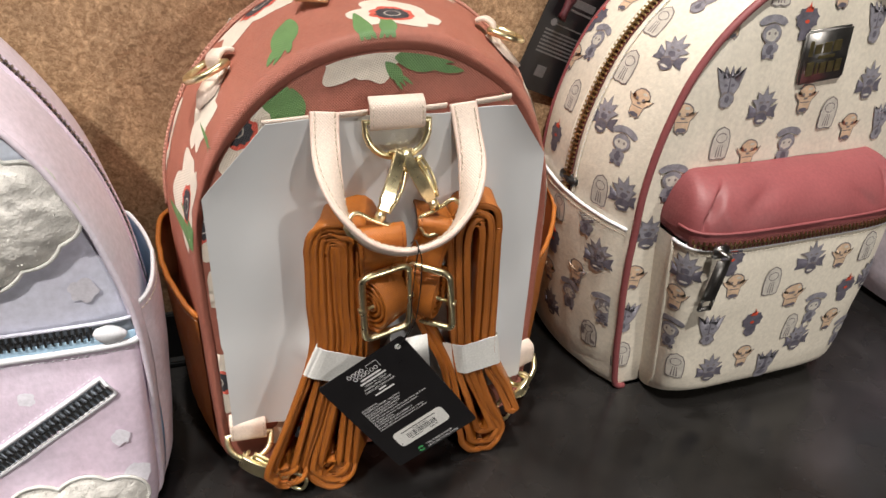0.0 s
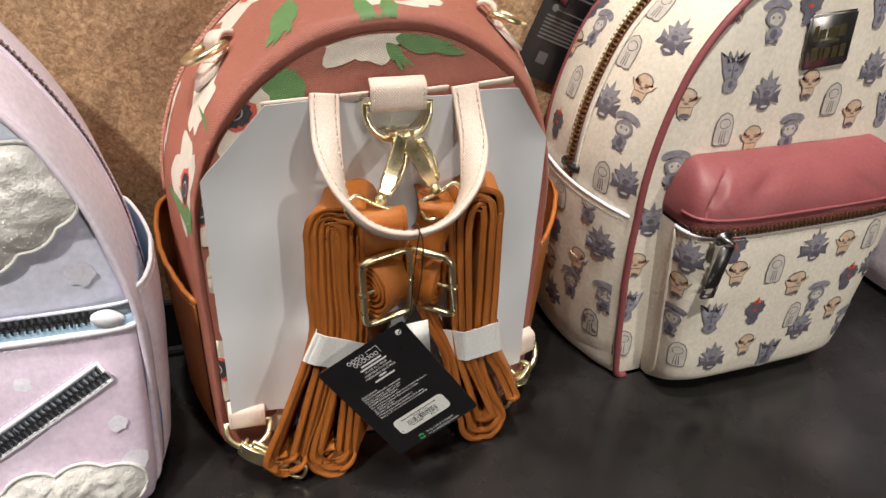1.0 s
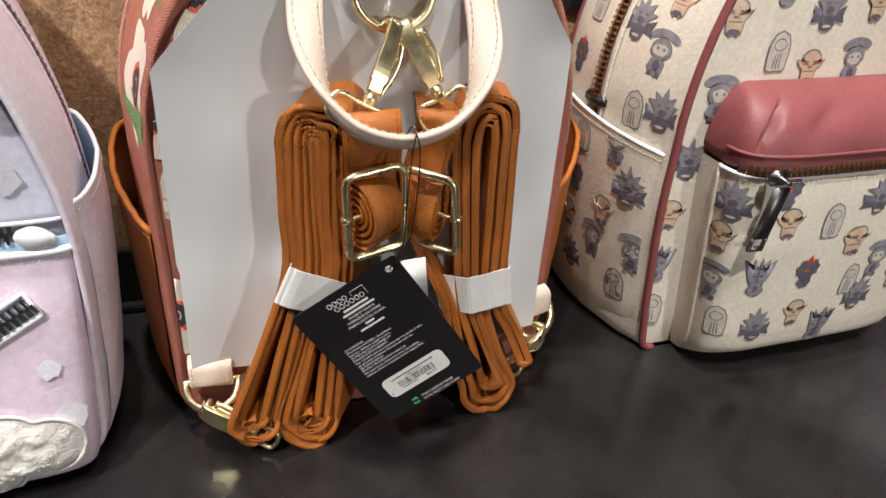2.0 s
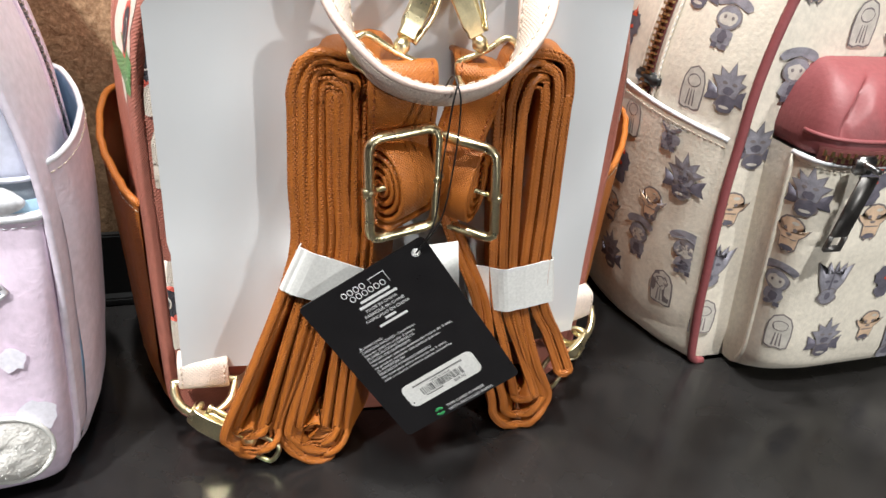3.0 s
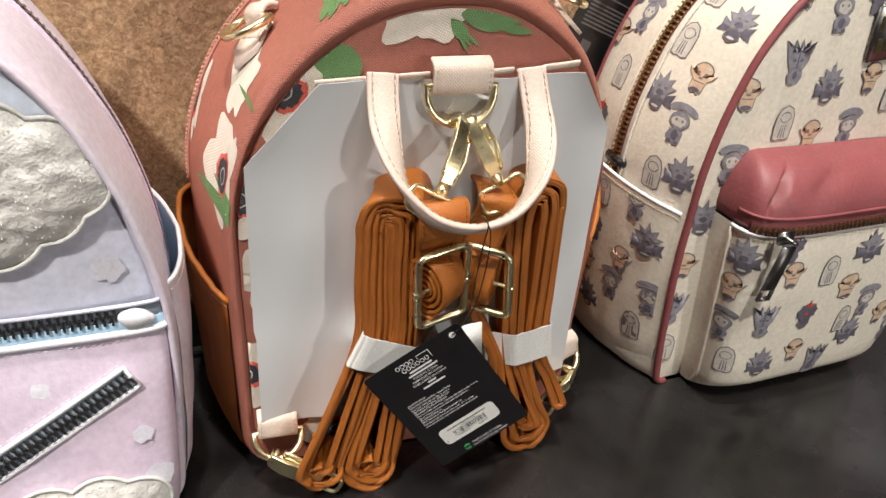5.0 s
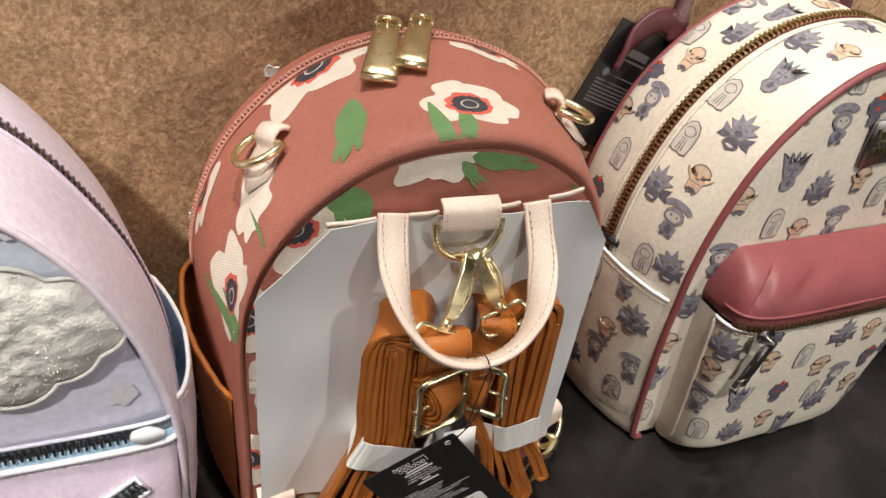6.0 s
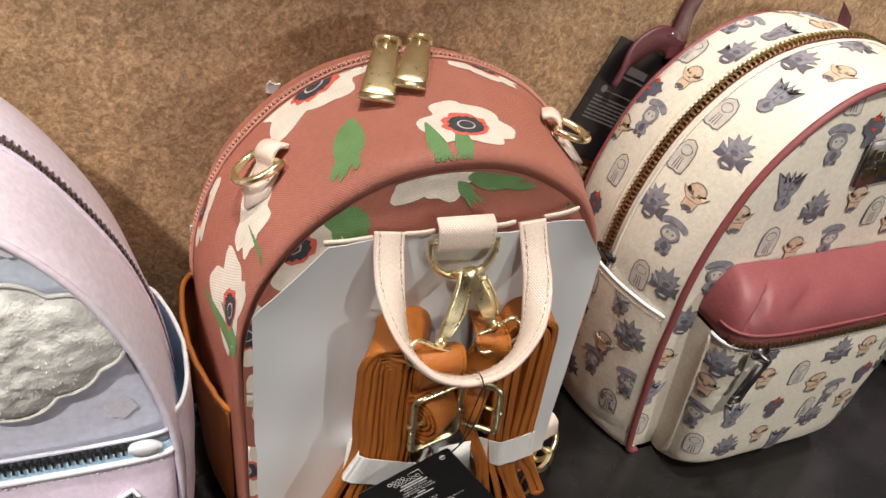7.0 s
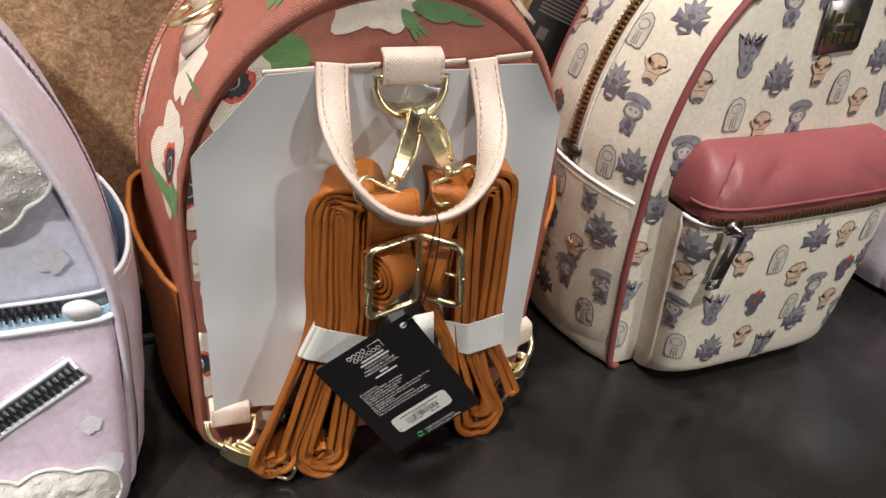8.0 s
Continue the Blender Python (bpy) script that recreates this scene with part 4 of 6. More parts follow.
def rolled_end(strap, mid, axis, turns, r0, r1, width):
    """A strap's end rolled up like a snail."""
    mid, axis = Vector(mid), Vector(axis).normalized()
    e2 = (Vector((0, 0, 1)) - axis * axis.z).normalized()
    e1 = axis.cross(e2)
    path = []
    n = int(turns * 18)
    for k in range(n + 1):
        a = 2 * math.pi * turns * k / n
        r = r0 + (r1 - r0) * k / n
        path.append(mid + e1 * r * math.cos(a) * 0.85 + e2 * r * math.sin(a) * 1.1)
    bm = bmesh.new()
    sweep(bm, path, slab(width, 0.0021, 0.0006), axis)
    part("rolled_end", bm, ORANGE, strap)


def flat_run(strap, pts, side, width, name="strap_end"):
    bm = bmesh.new()
    path = smooth_path(pts, 6)
    sweep(bm, path, slab(width, 0.0023, 0.0007), side)
    ob = part(name, bm, ORANGE, strap)
    bm = bmesh.new()
    tans = tangents(path)
    side = Vector(side)
    for edge in (-1, 1):
        run = []
        for p, t in zip(path, tans):
            s = (side - t * side.dot(t)).normalized()
            run.append(p + s * edge * (width / 2 - 0.002) + (t.cross(s) * (1 if t.cross(s).y < 0 else -1)) * 0.0013)
        stitches(bm, run, (0, -1, 0), 0.002, 0.0013, 0.00026)
    tagged(part("stitching", bm, ORANGE_IN, ob), kind="stuff")


def shoulder_straps():
    foot = (-0.0715, -0.0668, -0.0555, -0.0505, -0.0490, -0.0445, -0.0398, -0.0290, -0.0242, -0.0195)
    legs = [(foot[k], -0.0420 + 0.0033 * k, -0.0415 + 0.0031 * k, 0.105, 0.164 + 0.002 * math.sin(k)) for k in range(10)]
    left = strap_bundle("shoulder_strap", "tan orange leather strap folded and bound with white paper", legs,
                        [(0, 3, 0.0095), (1, 2, 0.0185), (4, 9, 0.0035), (5, 8, 0.0095), (6, 7, 0.0185)],
                        [(0, 9, 0.1845), (1, 8, 0.1812), (2, 7, 0.1778), (3, 6, 0.1745), (4, 5, 0.1710)], -0.0195, 0.0285, 0.0029, seed=3, lean=0.55)
    paper_band(left, ((-0.0500, -0.0345), (-0.0445, -0.0360), (-0.0060, -0.0345), (-0.0030, -0.0040), (-0.0400, -0.0030)), 0.1035, 0.0200, -0.42)
    flat_run(left, [(-0.0105, -0.0240, 0.1760), (-0.0110, -0.0345, 0.1835), (-0.0112, -0.0405, 0.1805), (-0.0105, -0.0400, 0.1700), (-0.0095, -0.0345, 0.1600), (-0.0085, -0.0330, 0.1500)],
             (1, 0, 0.05), 0.0245)
    slide_buckle(left, (-0.0085, -0.0385, 0.1395), (1, 0.22, 0.12), (-0.05, -0.05, 1), 0.0265, 0.0405)
    rolled_end(left, (-0.0070, -0.0300, 0.1395), (0.80, 0.60, 0.10), 4.8, 0.0008, 0.0160, 0.0255)
    swivel_clip(left, (0.0005, -0.0160, 0.2120), (-0.0110, -0.0340, 0.1890))
    swivel_clip(left, (-0.0885, -0.0185, 0.0215), (-0.0690, -0.0275, 0.0130), 0.0045, 0.0095)
    legs = [(0.0455, 0.0335, 0.0120, 0.078, 0.1440), (0.0505, 0.0375, 0.0160, 0.078, 0.1400), (0.0560, 0.0425, 0.0365, 0.078, 0.165), (0.0655, 0.0465, 0.0410, 0.078, 0.163),
            (0.0700, 0.0505, 0.0455, 0.078, 0.160), (0.0742, 0.0555, 0.0545, 0.078, 0.160), (0.0765, 0.0600, 0.0590, 0.078, 0.163), (0.0815, 0.0645, 0.0635, 0.078, 0.165)]
    legs = [(a, b - 0.0025, c - 0.0045, d, e - 0.003) for a, b, c, d, e in legs]
    right = strap_bundle("shoulder_strap", "tan orange leather strap folded and bound with white paper", legs,
                         [(0, 5, 0.0025), (1, 4, 0.0090), (2, 3, 0.0180), (6, 7, 0.0330)], [(2, 7, 0.1845), (3, 6, 0.1795), (4, 5, 0.1730), (0, 1, 0.1445)], -0.0105, 0.0270, seed=8, lean=0.12)
    paper_band(right, ((0.0282, -0.0160), (0.0420, -0.0265), (0.0640, -0.0250), (0.0668, 0.0010), (0.0300, 0.0010)), 0.0805, 0.0220, 0.16)
    flat_run(right, [(0.0215, -0.0080, 0.1800), (0.0205, -0.0210, 0.1810), (0.0200, -0.0285, 0.1760), (0.0185, -0.0230, 0.1620), (0.0160, -0.0225, 0.1500), (0.0200, -0.0200, 0.1380)],
             (1, -0.35, -0.25), 0.0190)
    slide_buckle(right, (0.0190, -0.0290, 0.1330), (0.72, -0.40, -0.10), (-0.12, -0.1, 1), 0.0230, 0.0400)
    rolled_end(right, (0.0170, -0.0210, 0.1330), (0.80, -0.60, -0.1), 4.4, 0.0008, 0.0150, 0.0190)
    swivel_clip(right, (0.0065, -0.0150, 0.2120), (0.0195, -0.0240, 0.1880), 0.0105)
    swivel_clip(right, (0.0950, 0.0020, 0.0350), (0.0840, -0.0060, 0.0270), 0.006, 0.005)
    bm = bmesh.new()
    box(bm, (-0.0015, -0.0375, 0.0890), (0.0165, -0.0371, 0.1120))
    bmesh.ops.rotate(bm, cent=(-0.006, -0.040, 0.1), matrix=Matrix.Rotation(radians(-6), 3, "Y"), verts=bm.verts[:])
    part("paper_slip", bm, BAND, right, "white paper slip")


shoulder_straps()


def hang_tag():
    """The black swing tag: printed face, price sticker, eyelet and thread."""
    at = pose(-0.003 + 0.0025 * math.cos(radians(12)), 0.334 + 0.0025 * math.sin(radians(12)), 0.0718, 0, 0, 12) @ pose(0, 0, 0, 90, 0, 0) @ pose(0, 0, 0, 0, 0, 34.8)
    tag = thing("hang_tag", at, "black card swing tag with white print and a price sticker", "tag")
    bm = bmesh.new()
    w, h, r = 0.028, 0.041, 0.002
    rim = []
    for sx, sy, a0 in ((1, 1, 0), (-1, 1, 90), (-1, -1, 180), (1, -1, 270)):
        for k in range(4):
            a = radians(a0 + 30 * k)
            rim.append((sx * (w - r) + r * math.cos(a), sy * (h - r) + r * math.sin(a)))
    hole = [(0.0222 + 0.0014 * math.cos(2 * math.pi * k / 16 + 0.2), 0.0361 + 0.0014 * math.sin(2 * math.pi * k / 16 + 0.2)) for k in range(16)]
    levels = [[bm.verts.new((x, y, z)) for x, y in ring] for z in (0.0, -0.0005) for ring in (rim, hole)]
    for outer, inner in ((levels[0], levels[1]), (levels[2], levels[3])):
        edges = [bm.edges.new((ring[k], ring[(k + 1) % len(ring)])) for ring in (outer, inner) for k in range(len(ring))]
        bmesh.ops.triangle_fill(bm, use_beauty=True, edges=edges)
    for a, b in ((levels[0], levels[2]), (levels[1], levels[3])):
        n = len(a)
        for k in range(n):
            bm.faces.new((a[k], a[(k + 1) % n], b[(k + 1) % n], b[k]))
    part("card", bm, BLACK_CARD, tag, smooth=False)
    lift = 0.00008

    def bars(rows, material=WHITE_INK, name="printed_bar", z=lift):
        for x0, x1, y0, y1 in rows:
            bm = bmesh.new()
            box(bm, (x0, y0, z - 0.00005), (x1, y1, z + 0.00003))
            part(name, bm, material, tag, smooth=False)

    # a plain mark where the maker's name stands
    bm = bmesh.new()
    for k in range(4):
        tube(bm, [Vector((-0.0105 + 0.0027 * k + 0.001 * math.cos(a), 0.0357 + 0.0013 * math.sin(a), lift)) for a in np.linspace(0, 2 * math.pi, 11)[:-1]], 0.00018, 4, True)
    for k in range(6):
        tube(bm, [Vector((-0.0085 + 0.0027 * k + 0.001 * math.cos(a), 0.0325 + 0.0013 * math.sin(a), lift)) for a in np.linspace(0, 2 * math.pi, 11)[:-1]], 0.00018, 4, True)
    tube(bm, [Vector(p) for p in ((0.001, 0.0345, lift), (0.001, 0.0368, lift), (0.0078, 0.0368, lift), (0.0078, 0.0315, lift))], 0.00018, 4)
    part("maker_mark", bm, WHITE_INK, tag, "plain white outline mark")
    bars([(-0.0070, 0.0062, 0.0287, 0.0299), (-0.0088, 0.0080, 0.0264, 0.0276), (-0.0028, 0.0020, 0.0173, 0.0184), (-0.0068, 0.0060, 0.0150, 0.0161)])
    for text, y in (("MADE IN CHINA", 0.0241), ("FABRIQUÉ EN CHINE", 0.0218), ("FABRICADO EN CHINA", 0.0195)):
        word_mesh(text, 0.0019, (-0.0004, y, lift), WHITE_INK, tag, align="CENTER")
    bm = bmesh.new()
    for y in (0.0098, 0.0041, -0.0035):
        tube(bm, [Vector((-0.0200, y, lift)), Vector((-0.0182, y, lift)), Vector((-0.0191, y + 0.0015, lift))], 0.00014, 4, True)
        tube(bm, [Vector((-0.0191, y + 0.0005, lift)), Vector((-0.0191, y + 0.001, lift))], 0.00012, 4)
    part("warning_signs", bm, WHITE_INK, tag, "small white warning triangles")
    for text, x, y, width in (("WARNING:", -0.0177, 0.0098, 0.0085), ("CHOKING HAZARD - Small Parts.", -0.0200, 0.0079, 0.0250), ("Not for children under 3 years.", -0.0200, 0.0060, 0.0235),
                              ("PRÉCAUTIONS D'EMPLOI:", -0.0177, 0.0041, 0.0200), ("DANGER D'ÉTOUFFEMENT:", -0.0200, 0.0022, 0.0195),
                              ("Ne convient pas aux enfants de moins de 3 ans,", -0.0200, 0.0003, 0.0375), ("ce produit contient des petites pièces.", -0.0200, -0.0016, 0.0310),
                              ("ADVERTENCIA:", -0.0177, -0.0035, 0.0110), ("PELIGRO DE ATRAGANTAMIENTO", -0.0200, -0.0054, 0.0245),
                              ("No apto para niños menores de 3 años,", -0.0200, -0.0073, 0.0310), ("este producto contiene piezas pequeñas.", -0.0200, -0.0092, 0.0325)):
        word_mesh(text, 0.0017, (x, y, lift), WHITE_INK, tag, width=width)
    # price sticker
    bm = bmesh.new()
    ring = []
    for sx, sy, a0 in ((1, 1, 0), (-1, 1, 90), (-1, -1, 180), (1, -1, 270)):
        for k in range(6):
            a = radians(a0 + 18 * k)
            ring.append((-0.0005 + sx * 0.0142 + 0.0030 * math.cos(a), -0.0227 + sy * 0.0034 + 0.0030 * math.sin(a)))
    top = [bm.verts.new((x, y, 0.00015)) for x, y in ring]
    low = [bm.verts.new((x, y, 0.00001)) for x, y in ring]
    bm.faces.new(top)
    for k in range(len(ring)):
        bm.faces.new((low[k], low[(k + 1) % len(ring)], top[(k + 1) % len(ring)], top[k]))
    sticker = part("price_sticker", bm, BAND, tag, "white price sticker with a bar code", smooth=False)
    rng = random.Random(5)
    bm = bmesh.new()
    x = -0.0105
    while x < 0.0095:
        step = rng.choice((0.00022, 0.00022, 0.00040, 0.00055))
        box(bm, (x, -0.0252, 0.00014), (x + step, -0.0212, 0.00020))
        x += step + rng.choice((0.00025, 0.00040, 0.00055))
    for x0, x1, y0, y1 in ((-0.0125, 0.0115, -0.0192, -0.0184), (-0.0095, -0.0010, -0.0264, -0.0258), (-0.0165, -0.0150, -0.0268, -0.0260)):
        n = int((x1 - x0) / 0.0008)
        for k in range(n):
            box(bm, (x0 + k * 0.0008, y0, 0.00014), (x0 + k * 0.0008 + 0.0006, y1, 0.00020))
    part("bar_code", bm, BLACK, sticker, smooth=False)
    word_mesh("MADE IN CHINA", 0.0013, (0.0, -0.0207, 0.0002), BLACK, sticker, align="CENTER")
    word_mesh("$69.90", 0.0020, (0.0035, -0.0272, 0.0002), BLACK, sticker)
    word_mesh("THIS CARD IS MADE", 0.0020, (-0.0060, -0.0372, lift), WHITE_INK, tag, width=0.0185)
    word_mesh("WITH RECYCLED PAPER", 0.0020, (-0.0060, -0.0397, lift), WHITE_INK, tag, width=0.0215)
    bm = bmesh.new()
    for a0 in (20, 200):
        path = [Vector((-0.0098 + 0.0016 * math.cos(radians(a0 + 16 * k)), -0.0375 + 0.0016 * math.sin(radians(a0 + 16 * k)), lift)) for k in range(9)]
        sweep(bm, path, slab(0.0013, 0.0001, 0.00002), [p - Vector((-0.0098, -0.0375, lift)) for p in path])
    part("recycling_mark", bm, GREEN_INK, tag, "green round recycling mark")
    bm = bmesh.new()
    tube(bm, [Vector((0.0222 + 0.0016 * math.cos(a), 0.0361 + 0.0016 * math.sin(a), 0.0001)) for a in np.linspace(0, 2 * math.pi, 17)[:-1]], 0.00022, 5, True)
    part("eyelet", bm, WHITE_INK, tag)
    inv = at.inverted()
    for dx, dy in ((-0.0012, -0.001), (0.0016, 0.0008)):
        pts = [at @ Vector((0.0222, 0.0361, 0.0004)), ROSE @ Vector((0.0025 + dx, -0.0500 + dy, 0.1300)), ROSE @ Vector((0.0030 + dx * 1.4, -0.0560, 0.1550)), ROSE @ Vector((0.0032 + dx, -0.0592, 0.1760)), ROSE @ Vector((0.0030, -0.0590, 0.1835)), ROSE @ Vector((0.0030, -0.0520, 0.1840)), ROSE @ Vector((0.0030, -0.0430, 0.1770))]
        bm = bmesh.new()
        tube(bm, [inv @ p for p in smooth_path(pts, 8)], 0.00032, 6)
        part("thread", bm, BLACK, tag, "thin black thread")
    return tag


hang_tag()

# ---- ivory backpack with a small grey print ----
IVORY_AT = pose(0.147 + 0.105 * math.cos(radians(20)), 0.437 + 0.105 * math.sin(radians(20)), 0, 0, 0, 20)
ivory_shell = Shell([(0.004, 0.1040, 0.293), (0.000, 0.1065, 0.2955), (0.003, 0.1085, 0.2965), (0.02, 0.1165, 0.2975), (0.04, 0.122, 0.298),
                     (0.058, 0.125, 0.2985), (0.08, 0.1255, 0.299), (0.1, 0.123, 0.2985), (0.108, 0.119, 0.294), (0.112, 0.112, 0.286)],
                    0.14, power=2.12, foot=0.92, corner=0.008)
PRINT_MATERIALS = [LINE_P, GREY_P, DARK_P, SKIN_P, PALE_P, RED_P]


def motif(kind, seed):
    """Plain printed shapes (outline, material slot, layer) about two centimetres high."""
    rng = random.Random(seed)

    def spiky(r, spikes, depth, tall=1.0, dx=0.0, dy=0.0):
        out = []
        for k in range(spikes * 4):
            a = 2 * math.pi * k / (spikes * 4) + math.pi / 2
            q = r * (1 + depth * (1 if k % 4 == 0 else (-0.25 if k % 4 == 2 else 0.05)) * (0.7 + 0.3 * rng.random()))
            out.append((dx + q * math.cos(a), dy + q * tall * math.sin(a)))
        return out

    def oval(rx, ry, dx=0.0, dy=0.0, rough=0.12, n=22):
        return [(dx + x, dy + y) for x, y in blob(rx, ry, n, rough=rough, seed=seed + rx * 900)]

    if kind == "G":
        crown = [(-0.0060, 0.0000), (-0.0088, 0.0105), (-0.0048, 0.0050), (-0.0036, 0.0112), (-0.0008, 0.0058), (0.0006, 0.0118), (0.0024, 0.0058), (0.0050, 0.0110), (0.0054, 0.0048), (0.0090, 0.0100), (0.0064, -0.0004), (0.0036, -0.0050), (-0.0036, -0.0050)]
        if seed % 2:
            return [(crown, 0, 0), ([(x * 0.92, y * 0.93) for x, y in crown], 1, 1), (oval(0.0046, 0.0046, 0, -0.0074, 0.3), 0, 1), (oval(0.0040, 0.0040, 0, -0.0074, 0.3), 1, 2), (oval(0.0012, 0.0008, -0.0021, 0.0006), 2, 2), (oval(0.0012, 0.0008, 0.0021, 0.0006), 2, 2),
                    ([(-0.0006, -0.0046), (0.0006, -0.0046), (0.0003, 0.0048), (-0.0003, 0.0048)], 2, 2), (oval(0.0014, 0.0020, 0, -0.0070), 2, 3)]
        cap = [(0.0088 * math.cos(a), 0.0062 + 0.0046 * math.sin(a)) for a in np.linspace(0.1, math.pi - 0.1, 10)] + [(-0.0070, 0.0050), (0.0, 0.0072), (0.0070, 0.0050)]
        return [(cap, 1, 0), (oval(0.0060, 0.0054, 0, 0.0012), 0, 1), (oval(0.0055, 0.0049, 0, 0.0012), 1, 2), (oval(0.0040, 0.0032, 0, 0.0006, 0.3), 4, 3), (oval(0.0007, 0.0008, -0.0019, 0.0012), 0, 4), (oval(0.0007, 0.0008, 0.0019, 0.0012), 0, 4),
                (oval(0.0049, 0.0044, 0, -0.0070, 0.4), 1, 1), (oval(0.0022, 0.0026, 0, -0.0070, 0.4), 2, 3), ([(-0.0038, -0.0100), (-0.0012, -0.0100), (-0.0012, -0.0122), (-0.0038, -0.0122)], 2, 2), ([(0.0012, -0.0100), (0.0038, -0.0100), (0.0038, -0.0122), (0.0012, -0.0122)], 2, 2)]
    if kind == "D":
        wing = [(-0.0040, -0.0010), (-0.0098, 0.0020), (-0.0088, -0.0030), (-0.0100, -0.0062), (-0.0060, -0.0058), (0.0, -0.0040), (0.0060, -0.0058), (0.0100, -0.0066), (0.0086, -0.0030), (0.0096, 0.0016), (0.0040, -0.0010)]
        head = [(0.0, 0.0128), (0.0017, 0.0070), (0.0058, 0.0090), (0.0047, 0.0046), (0.0088, 0.0040), (0.0054, 0.0008), (0.0040, -0.0032), (0.0, -0.0044),
                (-0.0040, -0.0032), (-0.0054, 0.0008), (-0.0090, 0.0046), (-0.0049, 0.0050), (-0.0060, 0.0092), (-0.0019, 0.0070)]
        return [(wing, 2, 0), (head, 0, 1), ([(x * 0.92, y * 0.93 + 0.0002) for x, y in head], 1, 2), (oval(0.0046, 0.0040, 0.0, -0.0064, 0.3), 0, 3), (oval(0.0041, 0.0035, 0.0, -0.0064, 0.3), 2, 4),
                (oval(0.0024, 0.0017, 0.0, -0.0004, 0.3), 2, 3), (oval(0.0012, 0.0007, -0.0022, 0.0028), 0, 3), (oval(0.0012, 0.0007, 0.0022, 0.0028), 0, 3), (oval(0.0024, 0.0007, 0, -0.0078), 4, 5)]
    if kind == "S":
        head = [(0.0062, 0.0030), (0.0086, 0.0042), (0.0070, 0.0014), (0.0046, -0.0010), (0.0040, -0.0068), (0.0018, -0.0090), (0.0004, -0.0072), (-0.0014, -0.0090), (-0.0040, -0.0068), (-0.0044, -0.0010),
                (-0.0070, 0.0012), (-0.0088, 0.0044), (-0.0062, 0.0032), (-0.0054, 0.0062), (-0.0030, 0.0084), (0.0, 0.0090), (0.0032, 0.0082), (0.0054, 0.0062)]
        return [(head, 0, 0), ([(x * 0.90, y * 0.91) for x, y in head], 3, 1), (oval(0.0030, 0.0013, 0, -0.0064), 2, 2), ([(-0.0036, -0.0016), (0.0036, -0.0016), (0.0030, -0.0022), (-0.0030, -0.0022)], 0, 2), (oval(0.0009, 0.0009, -0.0022, 0.0026), 0, 2), (oval(0.0009, 0.0009, 0.0022, 0.0026), 0, 2), (oval(0.0014, 0.0006, 0, 0.0002), 0, 2), (oval(0.0016, 0.0008, 0.0018, 0.0058), 4, 2)]
    if kind == "P":
        hood = [(0.0056, -0.0088), (0.0062, -0.0020), (0.0058, 0.0040), (0.0040, 0.0082), (0.0, 0.0102), (-0.0040, 0.0082), (-0.0058, 0.0040), (-0.0062, -0.0020), (-0.0056, -0.0088), (-0.0030, -0.0098), (0.0, -0.0092), (0.0030, -0.0098)]
        out = [(hood, 0, 0), ([(x * 0.89, y * 0.93) for x, y in hood], 4, 1), (oval(0.0036, 0.0030, 0, 0.0034), 0, 2), (oval(0.0031, 0.0025, 0, 0.0034), 4, 3)]
        for k in (-1, 0, 1):
            out.append(([(0.0018 * k - 0.0004, -0.0078), (0.0018 * k + 0.0004, -0.0078), (0.0013 * k + 0.0002, -0.0006), (0.0013 * k - 0.0002, -0.0006)], 0, 3))
        return out
    flame = [(-0.0026, 0.0045), (-0.0014, 0.0072), (-0.0004, 0.0062), (0.0004, 0.0100), (0.0014, 0.0066), (0.0028, 0.0072), (0.0024, 0.0045)]
    return [(spiky(0.0070, 9, 0.16, 0.85, 0, 0.0010), 2, 0), (oval(0.0044, 0.0042, 0, -0.0068, 0.4), 2, 0), (flame, 5, 1), (oval(0.0016, 0.0010, 0, -0.0004), 5, 2)]


def stamp(bm, kind, seed, put, turn=0.0, scale=1.0):
    c, s = math.cos(radians(turn)) * scale * 1.13, math.sin(radians(turn)) * scale * 1.13
    for shape, slot, layer in motif(kind, seed):
        flat_print(bm, [(x * c - y * s, x * s + y * c) for x, y in shape], lambda x, y: put(x, y, 0.0001 + 0.00006 * layer), slot)


# prints on the gusset: place round the outline, place along the depth, kind
GUSSET_PRINTS = ((-0.085, 6.92, "G"), (-0.16, 7.1, "P"), (-0.13, 5.75, "D"), (-0.195, 6.1, "S"), (-0.265, 6.15, "G"), (-0.345, 6.0, "P"), (-0.235, 7.2, "R"),
                 (-0.065, 5.7, "G"), (-0.09, 4.2, "D"), (-0.15, 3.4, "G"), (-0.235, 2.95, "D"), (-0.205, 4.2, "P"), (-0.275, 4.2, "P"), (-0.075, 3.0, "S"),
                 (-0.31, 3.1, "S"), (-0.345, 4.1, "D"), (-0.37, 3.1, "G"), (-0.445, 3.4, "P"))
GUSSET_PRINTS_FAR = ((-0.30, 7.3, "S"), (-0.01, 7.2, "S"), (0.035, 6.7, "D"), (-0.435, 2.5, "D"), (-0.41, 6.3, "R"), (0.01, 5.8, "S"), (0.0, 4.2, "D"),
                     (0.08, 3.2, "G"), (0.08, 6.4, "R"), (0.15, 4.2, "S"), (0.16, 6.6, "G"), (0.22, 3.1, "P"), (0.24, 6.2, "D"), (0.31, 4.0, "G"))
